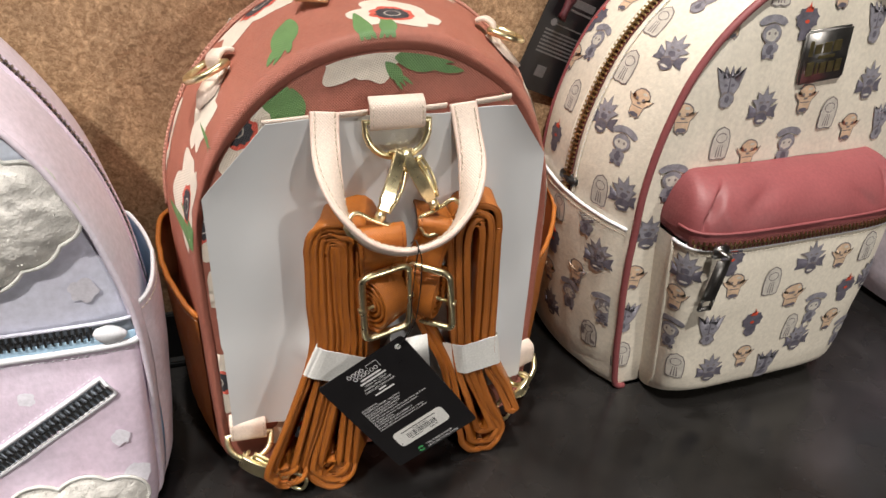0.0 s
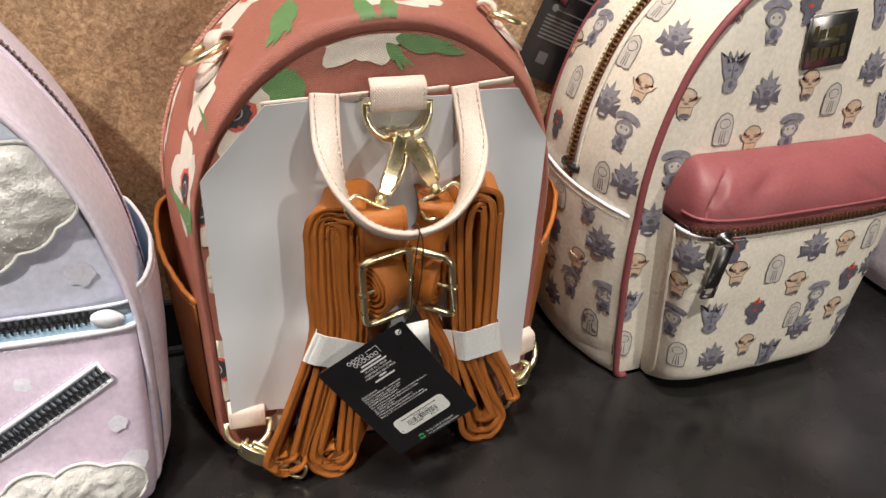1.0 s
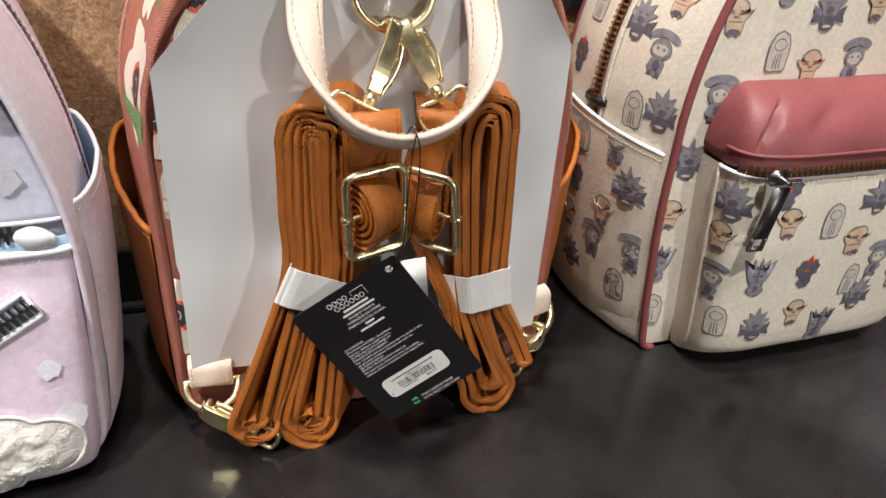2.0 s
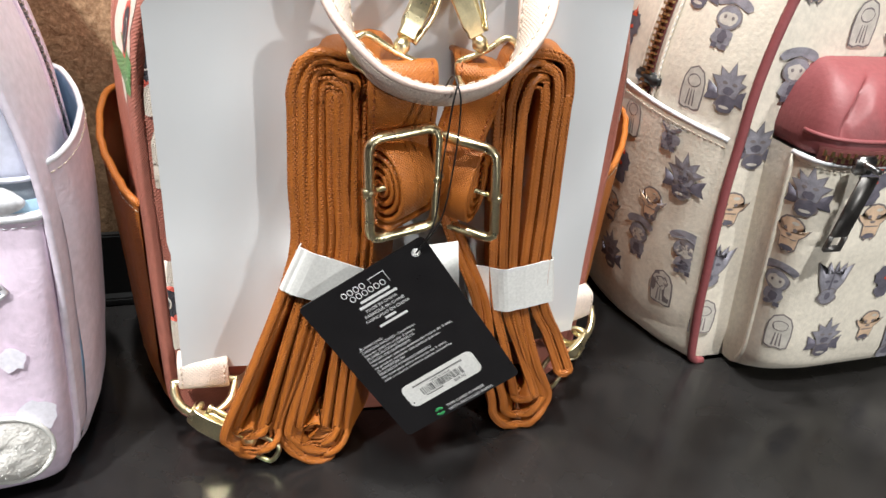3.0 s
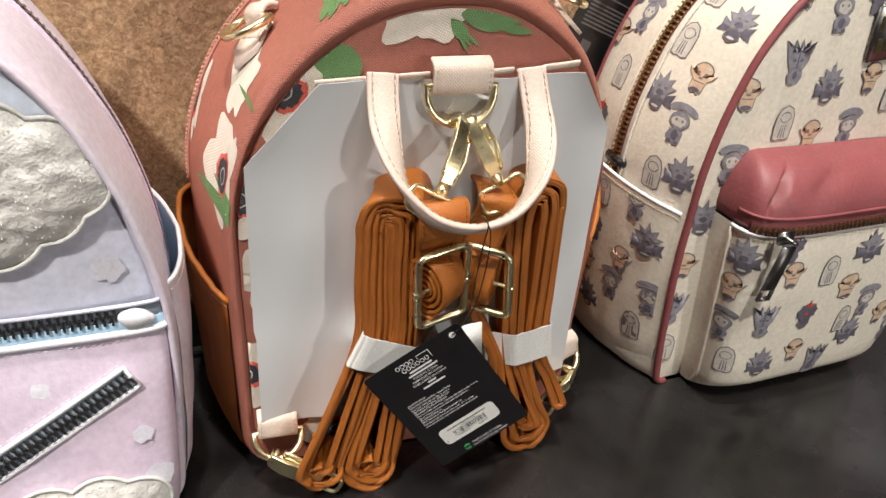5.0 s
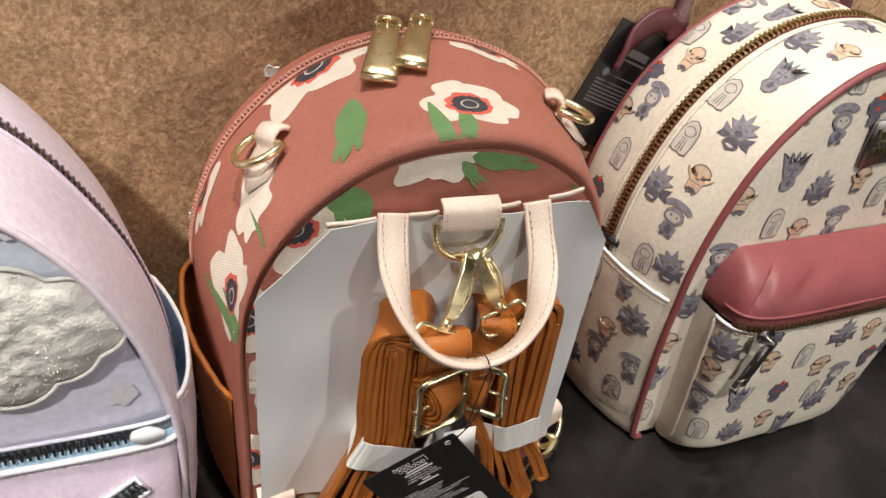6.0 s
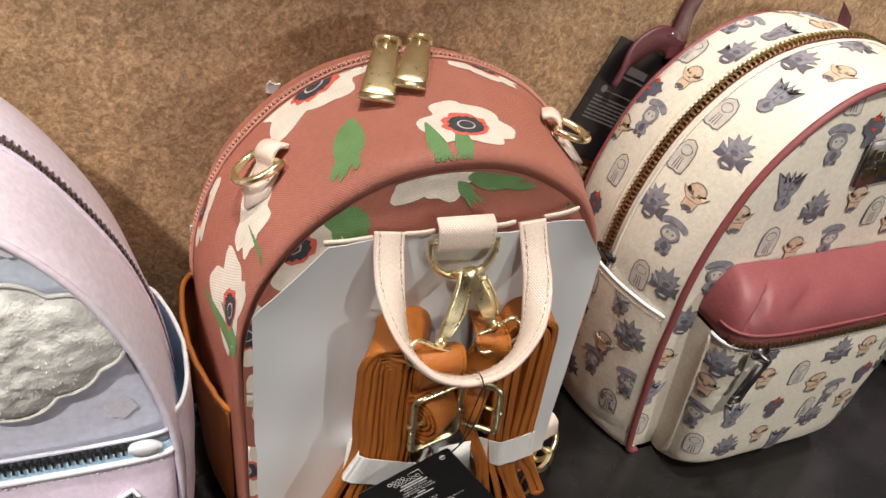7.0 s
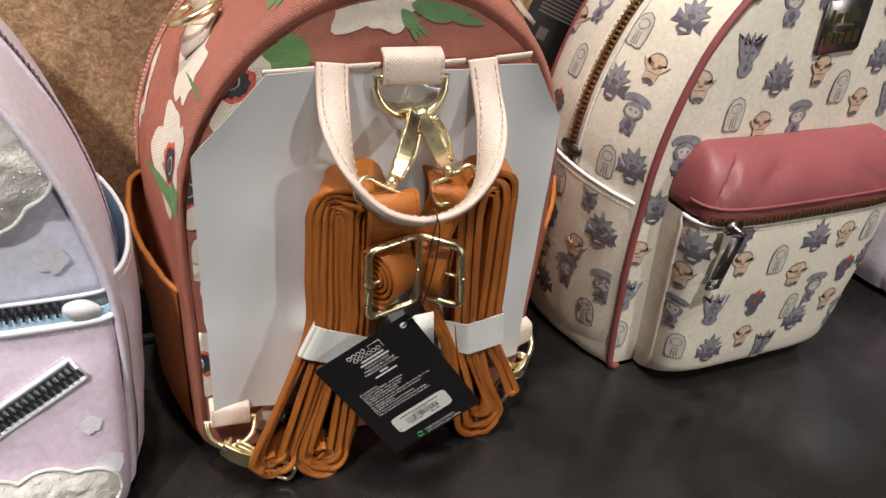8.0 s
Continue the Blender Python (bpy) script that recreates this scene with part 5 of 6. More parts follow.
FRONT_PRINTS = ((-0.0866, 0.2099, "S"), (-0.0596, 0.2292, "G"), (-0.0366, 0.2586, "G"), (-0.0305, 0.2143, "D"), (-0.0566, 0.1922, "P"), (-0.0331, 0.1832, "S"),
                (-0.0031, 0.1868, "G"), (0.0022, 0.2172, "S"), (0.0253, 0.2058, "P"), (0.0537, 0.2248, "D"), (-0.0126, 0.2665, "R"), (-0.0637, 0.2665, "S"),
                (-0.0862, 0.1685, "G"), (-0.0945, 0.1307, "D"), (-0.0985, 0.0964, "S"), (-0.0985, 0.0633, "G"), (-0.0960, 0.0303, "P"), (0.0768, 0.1954, "G"),
                (0.0471, 0.194, "S"), (0.0459, 0.2635, "G"), (-0.034, 0.286, "P"), (0.012, 0.282, "S"), (0.072, 0.245, "R"), (-0.055, 0.166, "R"))
POCKET_PRINTS = ((-0.0840, 0.1190, "D"), (-0.0880, 0.0960, "S"), (-0.0880, 0.0680, "G"), (-0.0493, 0.1068, "S"), (-0.0191, 0.1057, "P"), (-0.0609, 0.0728, "G"),
                 (-0.0262, 0.0739, "R"), (0.0031, 0.0902, "S"), (0.0267, 0.0761, "G"), (0.0105, 0.0623, "P"), (0.0518, 0.0881, "R"), (0.0097, 0.1185, "D"),
                 (0.035, 0.1165, "S"), (0.059, 0.1193, "P"), (-0.0524, 0.0367, "D"), (-0.0252, 0.0428, "S"), (0.0235, 0.0500, "D"), (0.0729, 0.0938, "D"),
                 (-0.0800, 0.0400, "P"), (0.050, 0.060, "S"), (0.070, 0.045, "G"), (0.000, 0.030, "G"), (-0.055, 0.128, "R"))
SIDE_PRINTS = ((0.030, 0.133, "G"), (0.018, 0.108, "D"), (0.062, 0.100, "R"), (0.034, 0.086, "S"), (0.040, 0.064, "G"), (0.058, 0.128, "P"), (0.010, 0.068, "G"),
               (0.066, 0.070, "S"), (0.086, 0.115, "G"), (0.090, 0.085, "D"), (0.020, 0.040, "P"), (0.062, 0.042, "D"))


POUCH_BOW = 0.48


def pocket_plan(a, depth, t):
    """A point of a pouch's plan, from its left root over the front to its right; t runs from 0 to 1."""
    ang = math.pi * t
    return -a * math.copysign(abs(math.cos(ang)) ** POUCH_BOW, math.cos(ang)), -depth * math.sin(ang) ** 0.32


IVORY_POUCH = [(0.002, 0.0745, 0.0120), (0.005, 0.0750, 0.0205), (0.010, 0.0760, 0.0305), (0.017, 0.0775, 0.0375), (0.03, 0.0790, 0.0395), (0.06, 0.0820, 0.0405), (0.09, 0.0850, 0.0415), (0.12, 0.0875, 0.0410), (0.1365, 0.0880, 0.0395)]


def pouch_at(levels, t, z):
    zs = [l[0] for l in levels]
    a, d = np.interp(z, zs, [l[1] for l in levels]), np.interp(z, zs, [l[2] for l in levels])
    x, y = pocket_plan(a, d, t)
    return Vector((x, y, z))


POUCH_RUN = [0.0]
for k in range(400):
    POUCH_RUN.append(POUCH_RUN[-1] + (pouch_at(IVORY_POUCH, (k + 1) / 400, 0.09) - pouch_at(IVORY_POUCH, k / 400, 0.09)).length)
POUCH_RUN = [s - POUCH_RUN[-1] / 2 for s in POUCH_RUN]


def pouch_mesh(levels, rows=26, cols=64, lump=0.0007, seed=0.0, base=0.0, creases=()):
    bm = bmesh.new()
    zs = np.linspace(levels[0][0], levels[-1][0], rows)
    rings = []
    for z in zs:
        ring = []
        for k in range(cols + 1):
            p = pouch_at(levels, k / cols, z)
            p.y += base + lump * noise.noise(p * 40 + Vector((seed, 0, 0)))
            for tc, zc, wt, wz, slant, depth in creases:
                a = (k / cols - tc - slant * (z - zc)) / wt
                p.y += depth * math.exp(-a * a - ((z - zc) / wz) ** 2)
            ring.append(p)
        rings.append(ring)
    skin(bm, rings, False)
    bm.faces.new([bm.verts.new(p + Vector((0, 0, 0))) for p in rings[0]])
    return bm


def ivory_backpack():
    bag = thing("backpack", IVORY_AT, "ivory backpack with dusty red piping and an all-over grey print", "backpack", "backpacks on the shelf")
    part("body", ivory_shell.mesh(), IVORY, bag)
    part("front_panel", ivory_shell.face(0.0035, 0.0, 0.006), IVORY, bag)
    for w, r in ((1.0, 0.0024), (8.0, 0.0021)):
        bm = bmesh.new()
        tube(bm, ivory_shell.line(w, -0.80, 0.80, 150, 0.0004), r, 8)
        part("piping", bm, WINE, bag, "dusty red piping")
    # main zipper
    bm = bmesh.new()
    line = ivory_shell.line(5.0, -0.47, 0.47, 130, 0.0007)
    ups = [ivory_shell.normal(-0.47 + 0.94 * k / 130, 5.0) for k in range(131)]
    sweep(bm, line, slab(0.0075, 0.0010, 0.0003), Vector((0, 1, 0)))
    zipper = part("zipper", bm, WINE_TAPE, bag, "dark red zipper tape with brass teeth")
    bm = bmesh.new()
    line = ivory_shell.line(5.0, -0.47, 0.47, 200, 0.0021)
    ups = [ivory_shell.normal(-0.47 + 0.94 * k / 200, 5.0) for k in range(201)]
    teeth_row(bm, line, ups, 0.00165, (0.00115, 0.0038, 0.0019))
    tagged(part("teeth", bm, BRASS, zipper, "antique brass zipper teeth", smooth=False), kind="stuff")
    bm = bmesh.new()
    for dy in (-0.0088, 0.0088):
        stitches(bm, [p + Vector((0, dy, 0)) for p in ivory_shell.line(5.0, -0.46, 0.46, 120, 0.0006)], (0, 0, 1), 0.002, 0.0012, 0.00022)
    tagged(part("stitching", bm, WHITE_TRIM, bag), kind="stuff")
    for dy in (-0.0078, 0.0078):
        bm = bmesh.new()
        tube(bm, [p + Vector((0, dy, 0)) for p in ivory_shell.line(5.0, -0.47, 0.47, 110, 0.0004)], 0.0011, 6)
        part("zipper_welt", bm, IVORY, bag)
    for side in (-1, 1):
        side_pocket(bag, ivory_shell, side, 0.0045, 0.1075, lambda s: 0.1335 + 0.014 * s ** 0.8, 0.0035, IVORY, IVORY, WHITE_TRIM, 0.0013, label="ivory printed side pouch")
    # gusset end piece of the zipper
    bm = bmesh.new()
    box(bm, (-0.128, 0.048, 0.146), (-0.122, 0.068, 0.153), 0.0015)
    part("zipper_stop", bm, BLACK, bag)
    girth = ivory_shell.girth()
    bm = bmesh.new()
    for n, (f, w, kind) in enumerate(GUSSET_PRINTS + GUSSET_PRINTS_FAR):
        depth = (ivory_shell.at(f, w + 0.25) - ivory_shell.at(f, w - 0.25)).length / 0.5

        def put(x, y, lift, f=f, w=w, depth=depth):
            ff = f + x / girth
            ww = w + y / depth
            ww = min(max(ww, 1.6), 4.55) if w < 5 else min(max(ww, 5.45), 7.75)
            return ivory_shell.at(ff, ww) + ivory_shell.normal(ff, ww) * (0.0002 + lift)

        # on the gusset the prints stand upright along the side
        stamp(bm, kind, n, put, -90 if f < 0 else 90, 1.0)
    tagged(part("gusset_print", bm, PRINT_MATERIALS, bag, "small grey, sand and dark printed motifs"), kind="stuff")

    def panel_y(x, z):
        s = min(1.0, math.hypot(x / 0.104, (z - 0.1406) / 0.1524) if z > 0.14 else max(abs(x) / 0.101, (0.14 - z) / 0.14))
        return 0.0035 - 0.006 * (1 - s ** 6) - 0.0005

    def front_put(x, z, lift):
        r = math.hypot(x / 0.1035, (z - 0.14) / 0.1515) if z > 0.14 else abs(x) / 0.1030
        if r > 1:
            x, z = x / r, 0.14 + (z - 0.14) / r if z > 0.14 else z
        return Vector((x, panel_y(x, z) - lift - 0.0003, z))

    bm = bmesh.new()
    for n, (x0, z0, kind) in enumerate(FRONT_PRINTS):
        stamp(bm, kind, n + 40, lambda x, y, lift: front_put(x0 + x, z0 + y, lift))
    tagged(part("front_print", bm, PRINT_MATERIALS, bag, "small grey, sand and dark printed motifs"), kind="stuff")
    # side pouch prints
    bm = bmesh.new()
    for side in (-1, 1):
        for n, (v0, z0, kind) in enumerate(SIDE_PRINTS):

            def put(x, y, lift, side=side, v0=v0, z0=z0):
                v = min(max(v0 - x, 0.006), 0.105)
                z = min(z0 + y, 0.13 + 0.1 * v)
                s = (v - 0.0045) / 0.103
                top = 0.1335 + 0.014 * s ** 0.8
                ws = min((abs(ivory_shell.level(k / 20)[0] - v), k / 20) for k in range(30, 170))[1]
                a = ivory_shell.level(ws)[1]
                t = (0.14 - z) / (0.14 - 0.022)
                out = 0.0035 * math.sin(math.pi * min(max(s, 0.001), 0.999)) ** 0.6 * (0.35 + 0.65 * (max(z - 0.006, 0) / (top - 0.006)) ** 1.4)
                wide = (a * (1 - 0.07 * t * t) if z < 0.14 else a) + 0.0012 + out + 0.0007 + lift
                return Vector((side * wide, v, z))

            stamp(bm, kind, n + 80, put)
    tagged(part("pouch_print", bm, PRINT_MATERIALS, bag, "small grey, sand and dark printed motifs"), kind="stuff")
    # front pouch
    pouch = part("front_pouch", pouch_mesh(IVORY_POUCH, 40, 90, 0.0004, 2.0, 0.001), IVORY, bag, "ivory printed front pouch")
    bm = bmesh.new()
    for n, (x0, z0, kind) in enumerate(POCKET_PRINTS):

        def put(x, y, lift, x0=x0, z0=z0):
            z = min(max(z0 + y, 0.010), 0.134)
            t = float(np.interp(x0 + x, POUCH_RUN, np.linspace(0, 1, 401)))
            p = pouch_at(IVORY_POUCH, t, z)
            q = pouch_at(IVORY_POUCH, min(t + 0.01, 1), z) - pouch_at(IVORY_POUCH, max(t - 0.01, 0), z)
            return p + Vector((q.y, -q.x, 0)).normalized() * (lift + 0.0004) + Vector((0, 0.001, 0))

        stamp(bm, kind, n + 120, put)
    tagged(part("print", bm, PRINT_MATERIALS, pouch, "small grey, sand and dark printed motifs"), kind="stuff")
    flap_levels = [(0.1375, 0.0865, 0.0385), (0.1400, 0.0880, 0.0405)]
    flap_levels += [(0.1440 + 0.0330 * math.sin(a), 0.0885 - 0.018 * (1 - math.cos(a)), 0.0030 + 0.0385 * math.cos(a) ** 0.85) for a in np.linspace(0, math.pi / 2 - 0.02, 16)]
    bm = pouch_mesh(flap_levels, 44, 200, 0.0013, 9.0, 0.001, ((0.25, 0.163, 0.022, 0.008, 4.0, 0.0062), (0.31, 0.158, 0.035, 0.010, -3.0, -0.0012), (0.44, 0.166, 0.03, 0.006, 5.0, 0.0020), (0.58, 0.157, 0.025, 0.008, -4.0, 0.0018), (0.70, 0.164, 0.02, 0.008, 3.0, 0.0026), (0.20, 0.152, 0.015, 0.006, 0.0, 0.0016)))
    part("pouch_flap", bm, WINE, bag, "dusty red leather pouch top with soft creases")
    bm = bmesh.new()
    tube(bm, [pouch_at(flap_levels, 0.03 + 0.94 * k / 60, 0.1475) + Vector((0, 0.0006, 0)) for k in range(61)], 0.0011, 6)
    part("flap_welt", bm, WINE, bag)
    bm = bmesh.new()
    ring = [pouch_at(flap_levels, 0.10 + 0.82 * k / 120, 0.1395) + Vector((0, -0.0004, 0)) for k in range(121)]
    sweep(bm, ring, slab(0.0075, 0.0008, 0.0002), Vector((0, 0, 1)))
    zipper = part("pouch_zipper", bm, WINE_TAPE, bag, "dark red zipper tape with brass teeth")
    bm = bmesh.new()
    ring = [p + Vector((0, -0.0006, -0.0002)) for p in ring[4:]]
    out = [Vector((0, -1, 0))] * len(ring)
    teeth_row(bm, ring, out, 0.0017, (0.0010, 0.0027, 0.0014))
    tagged(part("teeth", bm, BRASS, zipper, "antique brass zipper teeth", smooth=False), kind="stuff")
    bm = bmesh.new()
    tube(bm, [pouch_at(IVORY_POUCH, 0.02 + 0.96 * k / 70, 0.1355) + Vector((0, 0.0002, 0)) for k in range(71)], 0.0014, 6)
    part("pouch_edge", bm, WHITE_TRIM, bag)
    bm = bmesh.new()
    stitches(bm, [pouch_at(IVORY_POUCH, 0.02 + 0.96 * k / 90, 0.1325) + Vector((0, -0.0002, 0)) for k in range(91)], (0, -1, 0), 0.0019, 0.0012, 0.00022)
    tagged(part("stitching", bm, THREAD, bag), kind="stuff")
    for side in (0.025, 0.975):
        bm = bmesh.new()
        tube(bm, [pouch_at(IVORY_POUCH, side, 0.008 + 0.127 * k / 20) + Vector((0, 0.0005, 0)) for k in range(21)], 0.0013, 6)
        part("pouch_seam", bm, IVORY, bag)
    # pull on the pouch
    bm = bmesh.new()
    box(bm, (-0.0055, -0.0030, -0.0040), (0.0055, 0.0015, 0.0045), 0.0012)
    tube(bm, smooth_path([(-0.003, -0.003, 0.002), (-0.001, -0.0075, 0.001), (0.003, -0.0070, -0.001), (0.005, -0.002, -0.002)], 4), 0.0014, 8)
    bmesh.ops.translate(bm, vec=(-0.0725, -0.0425, 0.1385), verts=bm.verts[:])
    slider = part("zipper_pull", bm, GUNMETAL, bag, "gunmetal zipper pull")
    bm = bmesh.new()
    for lo, hi in (((-0.0052, -0.0009, -0.0320), (0.0052, 0.0009, 0.0)), ((-0.0052, -0.0012, -0.0385), (-0.0034, 0.0012, -0.0310)), ((0.0034, -0.0012, -0.0385), (0.0052, 0.0012, -0.0310)),
                   ((-0.0052, -0.0012, -0.0400), (0.0052, 0.0012, -0.0372))):
        box(bm, lo, hi, 0.0004)
    bmesh.ops.rotate(bm, cent=(0, 0, 0), matrix=Matrix.Rotation(radians(6), 3, "X") @ Matrix.Rotation(radians(3), 3, "Y"), verts=bm.verts[:])
    bmesh.ops.translate(bm, vec=(-0.0722, -0.0480, 0.1350), verts=bm.verts[:])
    part("tab", bm, PEWTER, slider, "gunmetal pull tab with a slot")
    # metal plate
    bm = bmesh.new()
    box(bm, (-0.0180, -0.0022, -0.0170), (0.0180, 0.0004, 0.0170), 0.0016)
    plate = part("metal_plate", bm, PEWTER, bag, "dark metal plate with plain raised bars")
    plate.matrix_local = pose(0.0065, -0.0030, 0.2455, 0, -5, 0)
    bm = bmesh.new()
    for x0, x1, z0, z1 in ((-0.0145, -0.0115, 0.0010, 0.0105), (-0.0100, -0.0050, 0.0020, 0.0080), (-0.0035, 0.0025, 0.0020, 0.0085), (0.0040, 0.0100, 0.0020, 0.0090),
                           (-0.0065, 0.0065, -0.0015, 0.0005), (-0.0140, -0.0085, -0.0115, -0.0030), (-0.0070, -0.0050, -0.0110, -0.0040), (-0.0035, 0.0010, -0.0110, -0.0040),
                           (0.0025, 0.0070, -0.0110, -0.0040), (0.0085, 0.0130, -0.0112, -0.0035)):
        bm = bmesh.new()
        box(bm, (x0, -0.0027, z0), (x1, -0.0021, z1), 0.0002)
        part("raised_bar", bm, BRASS, plate, smooth=False)
    # loop and straps that stand up behind
    bm = bmesh.new()
    path = smooth_path([(-0.074, 0.1120, 0.262), (-0.072, 0.1160, 0.283), (-0.066, 0.1165, 0.305), (-0.045, 0.1165, 0.326), (0.0, 0.1165, 0.334), (0.045, 0.1165, 0.326), (0.066, 0.1165, 0.305), (0.074, 0.112, 0.262)], 6)
    sweep(bm, path, slab(0.013, 0.0030, 0.0008), [Vector((0.9, 0, 0.45)) if k < len(path) / 2 else Vector((0.9, 0, -0.45)) for k in range(len(path))])
    handle = part("carry_handle", bm, MAROON, bag, "dusty red carry loop in clear film")
    bm = bmesh.new()
    rings = [[p + Vector((0.012 * math.cos(a) + 0.0015 * math.sin(k * 2.3 + a * 3), 0.0035 * math.sin(a), 0.002 * math.sin(k * 1.7 + a * 2))) for a in np.linspace(0, 2 * math.pi, 13)[:-1]] for k, p in enumerate(path[4:20])]
    skin(bm, rings)
    film = part("film_sleeve", bm, FILM, handle, "crinkled clear film")
    film.visible_shadow = False
    bm = bmesh.new()
    sweep(bm, smooth_path([(-0.116, 0.1120, 0.244), (-0.103, 0.1150, 0.266), (-0.086, 0.1155, 0.276), (-0.070, 0.1140, 0.268)], 6), slab(0.016, 0.004, 0.0012), Vector((0.4, 0, 1)))
    part("strap_end", bm, MAROON, bag, "dark red strap end")
    return bag


ivory = ivory_backpack()


def ivory_tag():
    at = IVORY_AT @ pose(-0.1085, 0.1160, 0.2290, 90, 0, 0) @ pose(0, 0, 0, 0, 0, -22)
    tag = thing("hang_tag", at, "black card swing tag with pale unreadable print behind the ivory bag", "tag")
    bm = bmesh.new()
    box(bm, (-0.026, -0.042, -0.0004), (0.026, 0.042, 0.0004), 0.0002)
    part("card", bm, BLACK_CARD, tag, smooth=False)
    bm = bmesh.new()
    for x0, x1, y0, y1 in ((-0.010, 0.012, 0.022, 0.0275), (-0.012, 0.013, 0.0185, 0.0200), (-0.014, 0.016, 0.0065, 0.0075)):
        box(bm, (x0, y0, 0.0003), (x1, y1, 0.0006))
    for k in range(7):
        box(bm, (-0.019, 0.001 - 0.0026 * k, 0.0003), (0.016 - 0.002 * (k % 3), 0.0022 - 0.0026 * k, 0.0006))
    box(bm, (-0.012, -0.031, 0.0003), (-0.004, -0.023, 0.0006))
    bmesh.ops.create_circle(bm, cap_ends=True, segments=14, radius=0.0026, matrix=Matrix.Translation((-0.015, 0.0075, 0.0007)))
    tagged(part("printed_text", bm, FAINT_INK, tag, "pale unreadable print", smooth=False), kind="stuff")


ivory_tag()

# ---- lilac backpack with plush clouds ----
LILAC_AT = pose(-0.137 - 0.112 * math.cos(radians(17)), 0.325 - 0.112 * math.sin(radians(17)), 0, 0, 0, 17)
lilac_shell = Shell([(0.0060, 0.1085, 0.274), (0.0012, 0.1105, 0.2772), (0.0000, 0.1128, 0.2808), (0.008, 0.1150, 0.2845), (0.028, 0.1155, 0.288),
                     (0.052, 0.1135, 0.291), (0.085, 0.108, 0.290), (0.105, 0.101, 0.284), (0.110, 0.093, 0.275)], 0.105, foot=0.965)
LILAC_POUCH = [(0.003, 0.1015, 0.0200), (0.009, 0.1055, 0.0265), (0.02, 0.1075, 0.0280), (0.035, 0.1085, 0.0275), (0.06, 0.1095, 0.0235), (0.10, 0.1105, 0.0165), (0.1215, 0.1110, 0.0110)]
LILAC_FRONT = 0.0060


def cloud(bag, circles, centre, base, puff, seed, shrink=1.0, name="cloud_patch"):
    """A plush cloud: the outline of overlapping rounds, padded, with a corded rim and short pile."""
    cx, cz = centre
    circles = [(cx + (x - cx) * shrink, cz + (z - cz) * shrink, r * shrink) for x, z, r in circles]
    rim = []
    for k in range(150):
        a = 2 * math.pi * k / 150
        dx, dz = math.cos(a), math.sin(a)
        far = 0.0
        for x, z, r in circles:
            px, pz = x - cx, z - cz
            b = px * dx + pz * dz
            d = b * b - (px * px + pz * pz - r * r)
            if d > 0:
                far = max(far, b + math.sqrt(d))
        rim.append((dx, dz, far))
    rows = []
    for j in range(31):
        s = j / 30
        row = []
        for dx, dz, far in rim:
            x, z = cx + dx * far * s, cz + dz * far * s
            lump = 0.0022 * noise.noise(Vector((x * 75, z * 75, seed))) + 0.0019 * noise.noise(Vector((x * 170, z * 170, seed))) + 0.0011 * noise.noise(Vector((x * 340, z * 340, seed)))
            row.append(Vector((x, base(x, z) - puff * (1 - s ** 5) - lump * (1 - s * 0.7), z)))
        rows.append(row)
    bm = bmesh.new()
    skin(bm, rows)
    bmesh.ops.remove_doubles(bm, verts=bm.verts[:], dist=1e-6)
    patch = part(name, bm, PLUSH, bag, "grey-white plush cloud patch with a corded rim")
    bm = bmesh.new()
    edge = [Vector((cx + dx * far, base(cx + dx * far, cz + dz * far) - 0.0014, cz + dz * far)) for dx, dz, far in rim]
    tube(bm, edge, 0.0010, 8, True)
    part("corded_rim", bm, PLUSH_RIM, patch)
    rng = random.Random(seed)
    bm = bmesh.new()
    for k in range(1400):
        j, i = rng.randrange(0, 29), rng.randrange(150)
        # more hairs towards the wider outer rings
        if rng.random() > (j + 4) / 30:
            continue
        p = rows[j][i].lerp(rows[j + 1][(i + 1) % 150], rng.random())
        d = Vector((rng.uniform(-1, 1), -rng.uniform(0.5, 1.2), rng.uniform(-1.2, 0.8))).normalized() * rng.uniform(0.0007, 0.0012)
        q = Vector((rng.uniform(-1, 1), 0, rng.uniform(-1, 1))).normalized() * 0.00032
        bm.faces.new([bm.verts.new(v) for v in (p - q, p + q, p + d)])
    tagged(part("plush_nap", bm, PLUSH, patch), kind="stuff")
    return patch


def welt_zip(bag, a, b, put, width=0.0085):
    """A zipper set in a white-edged slit between two points of a face."""
    line = [put(a[0] + (b[0] - a[0]) * k / 60, a[1] + (b[1] - a[1]) * k / 60) for k in range(61)]
    up = Vector((-(b[1] - a[1]), 0, b[0] - a[0])).normalized()
    if up.z < 0:
        up = -up
    bm = bmesh.new()
    frame_line = [p + up * width * 0.72 for p in line] + [p - up * width * 0.72 for p in line[::-1]]
    tube(bm, [p + Vector((0, -0.0003, 0)) for p in frame_line], 0.0014, 6, True)
    welt = part("zipper_welt", bm, WHITE_TRIM, bag, "white welt round a slanted zipper")
    bm = bmesh.new()
    sweep(bm, [p + Vector((0, 0.0001, 0)) for p in line], slab(width * 1.3, 0.0010, 0.0002), up)
    part("tape", bm, BLUE_GREY, welt)
    bm = bmesh.new()
    teeth_row(bm, [p + Vector((0, -0.0013, 0)) for p in line], [Vector((0, -1, 0))] * 61, 0.0016, (0.0012, 0.0046, 0.0016))
    tagged(part("teeth", bm, GUNMETAL, welt, "gunmetal zipper teeth", smooth=False), kind="stuff")
    bm = bmesh.new()
    stitches(bm, [p + up * width * 1.05 + Vector((0, -0.0003, 0)) for p in line], (0, -1, 0), 0.002, 0.0012, 0.00022)
    tagged(part("stitching", bm, WHITE_TRIM, welt), kind="stuff")


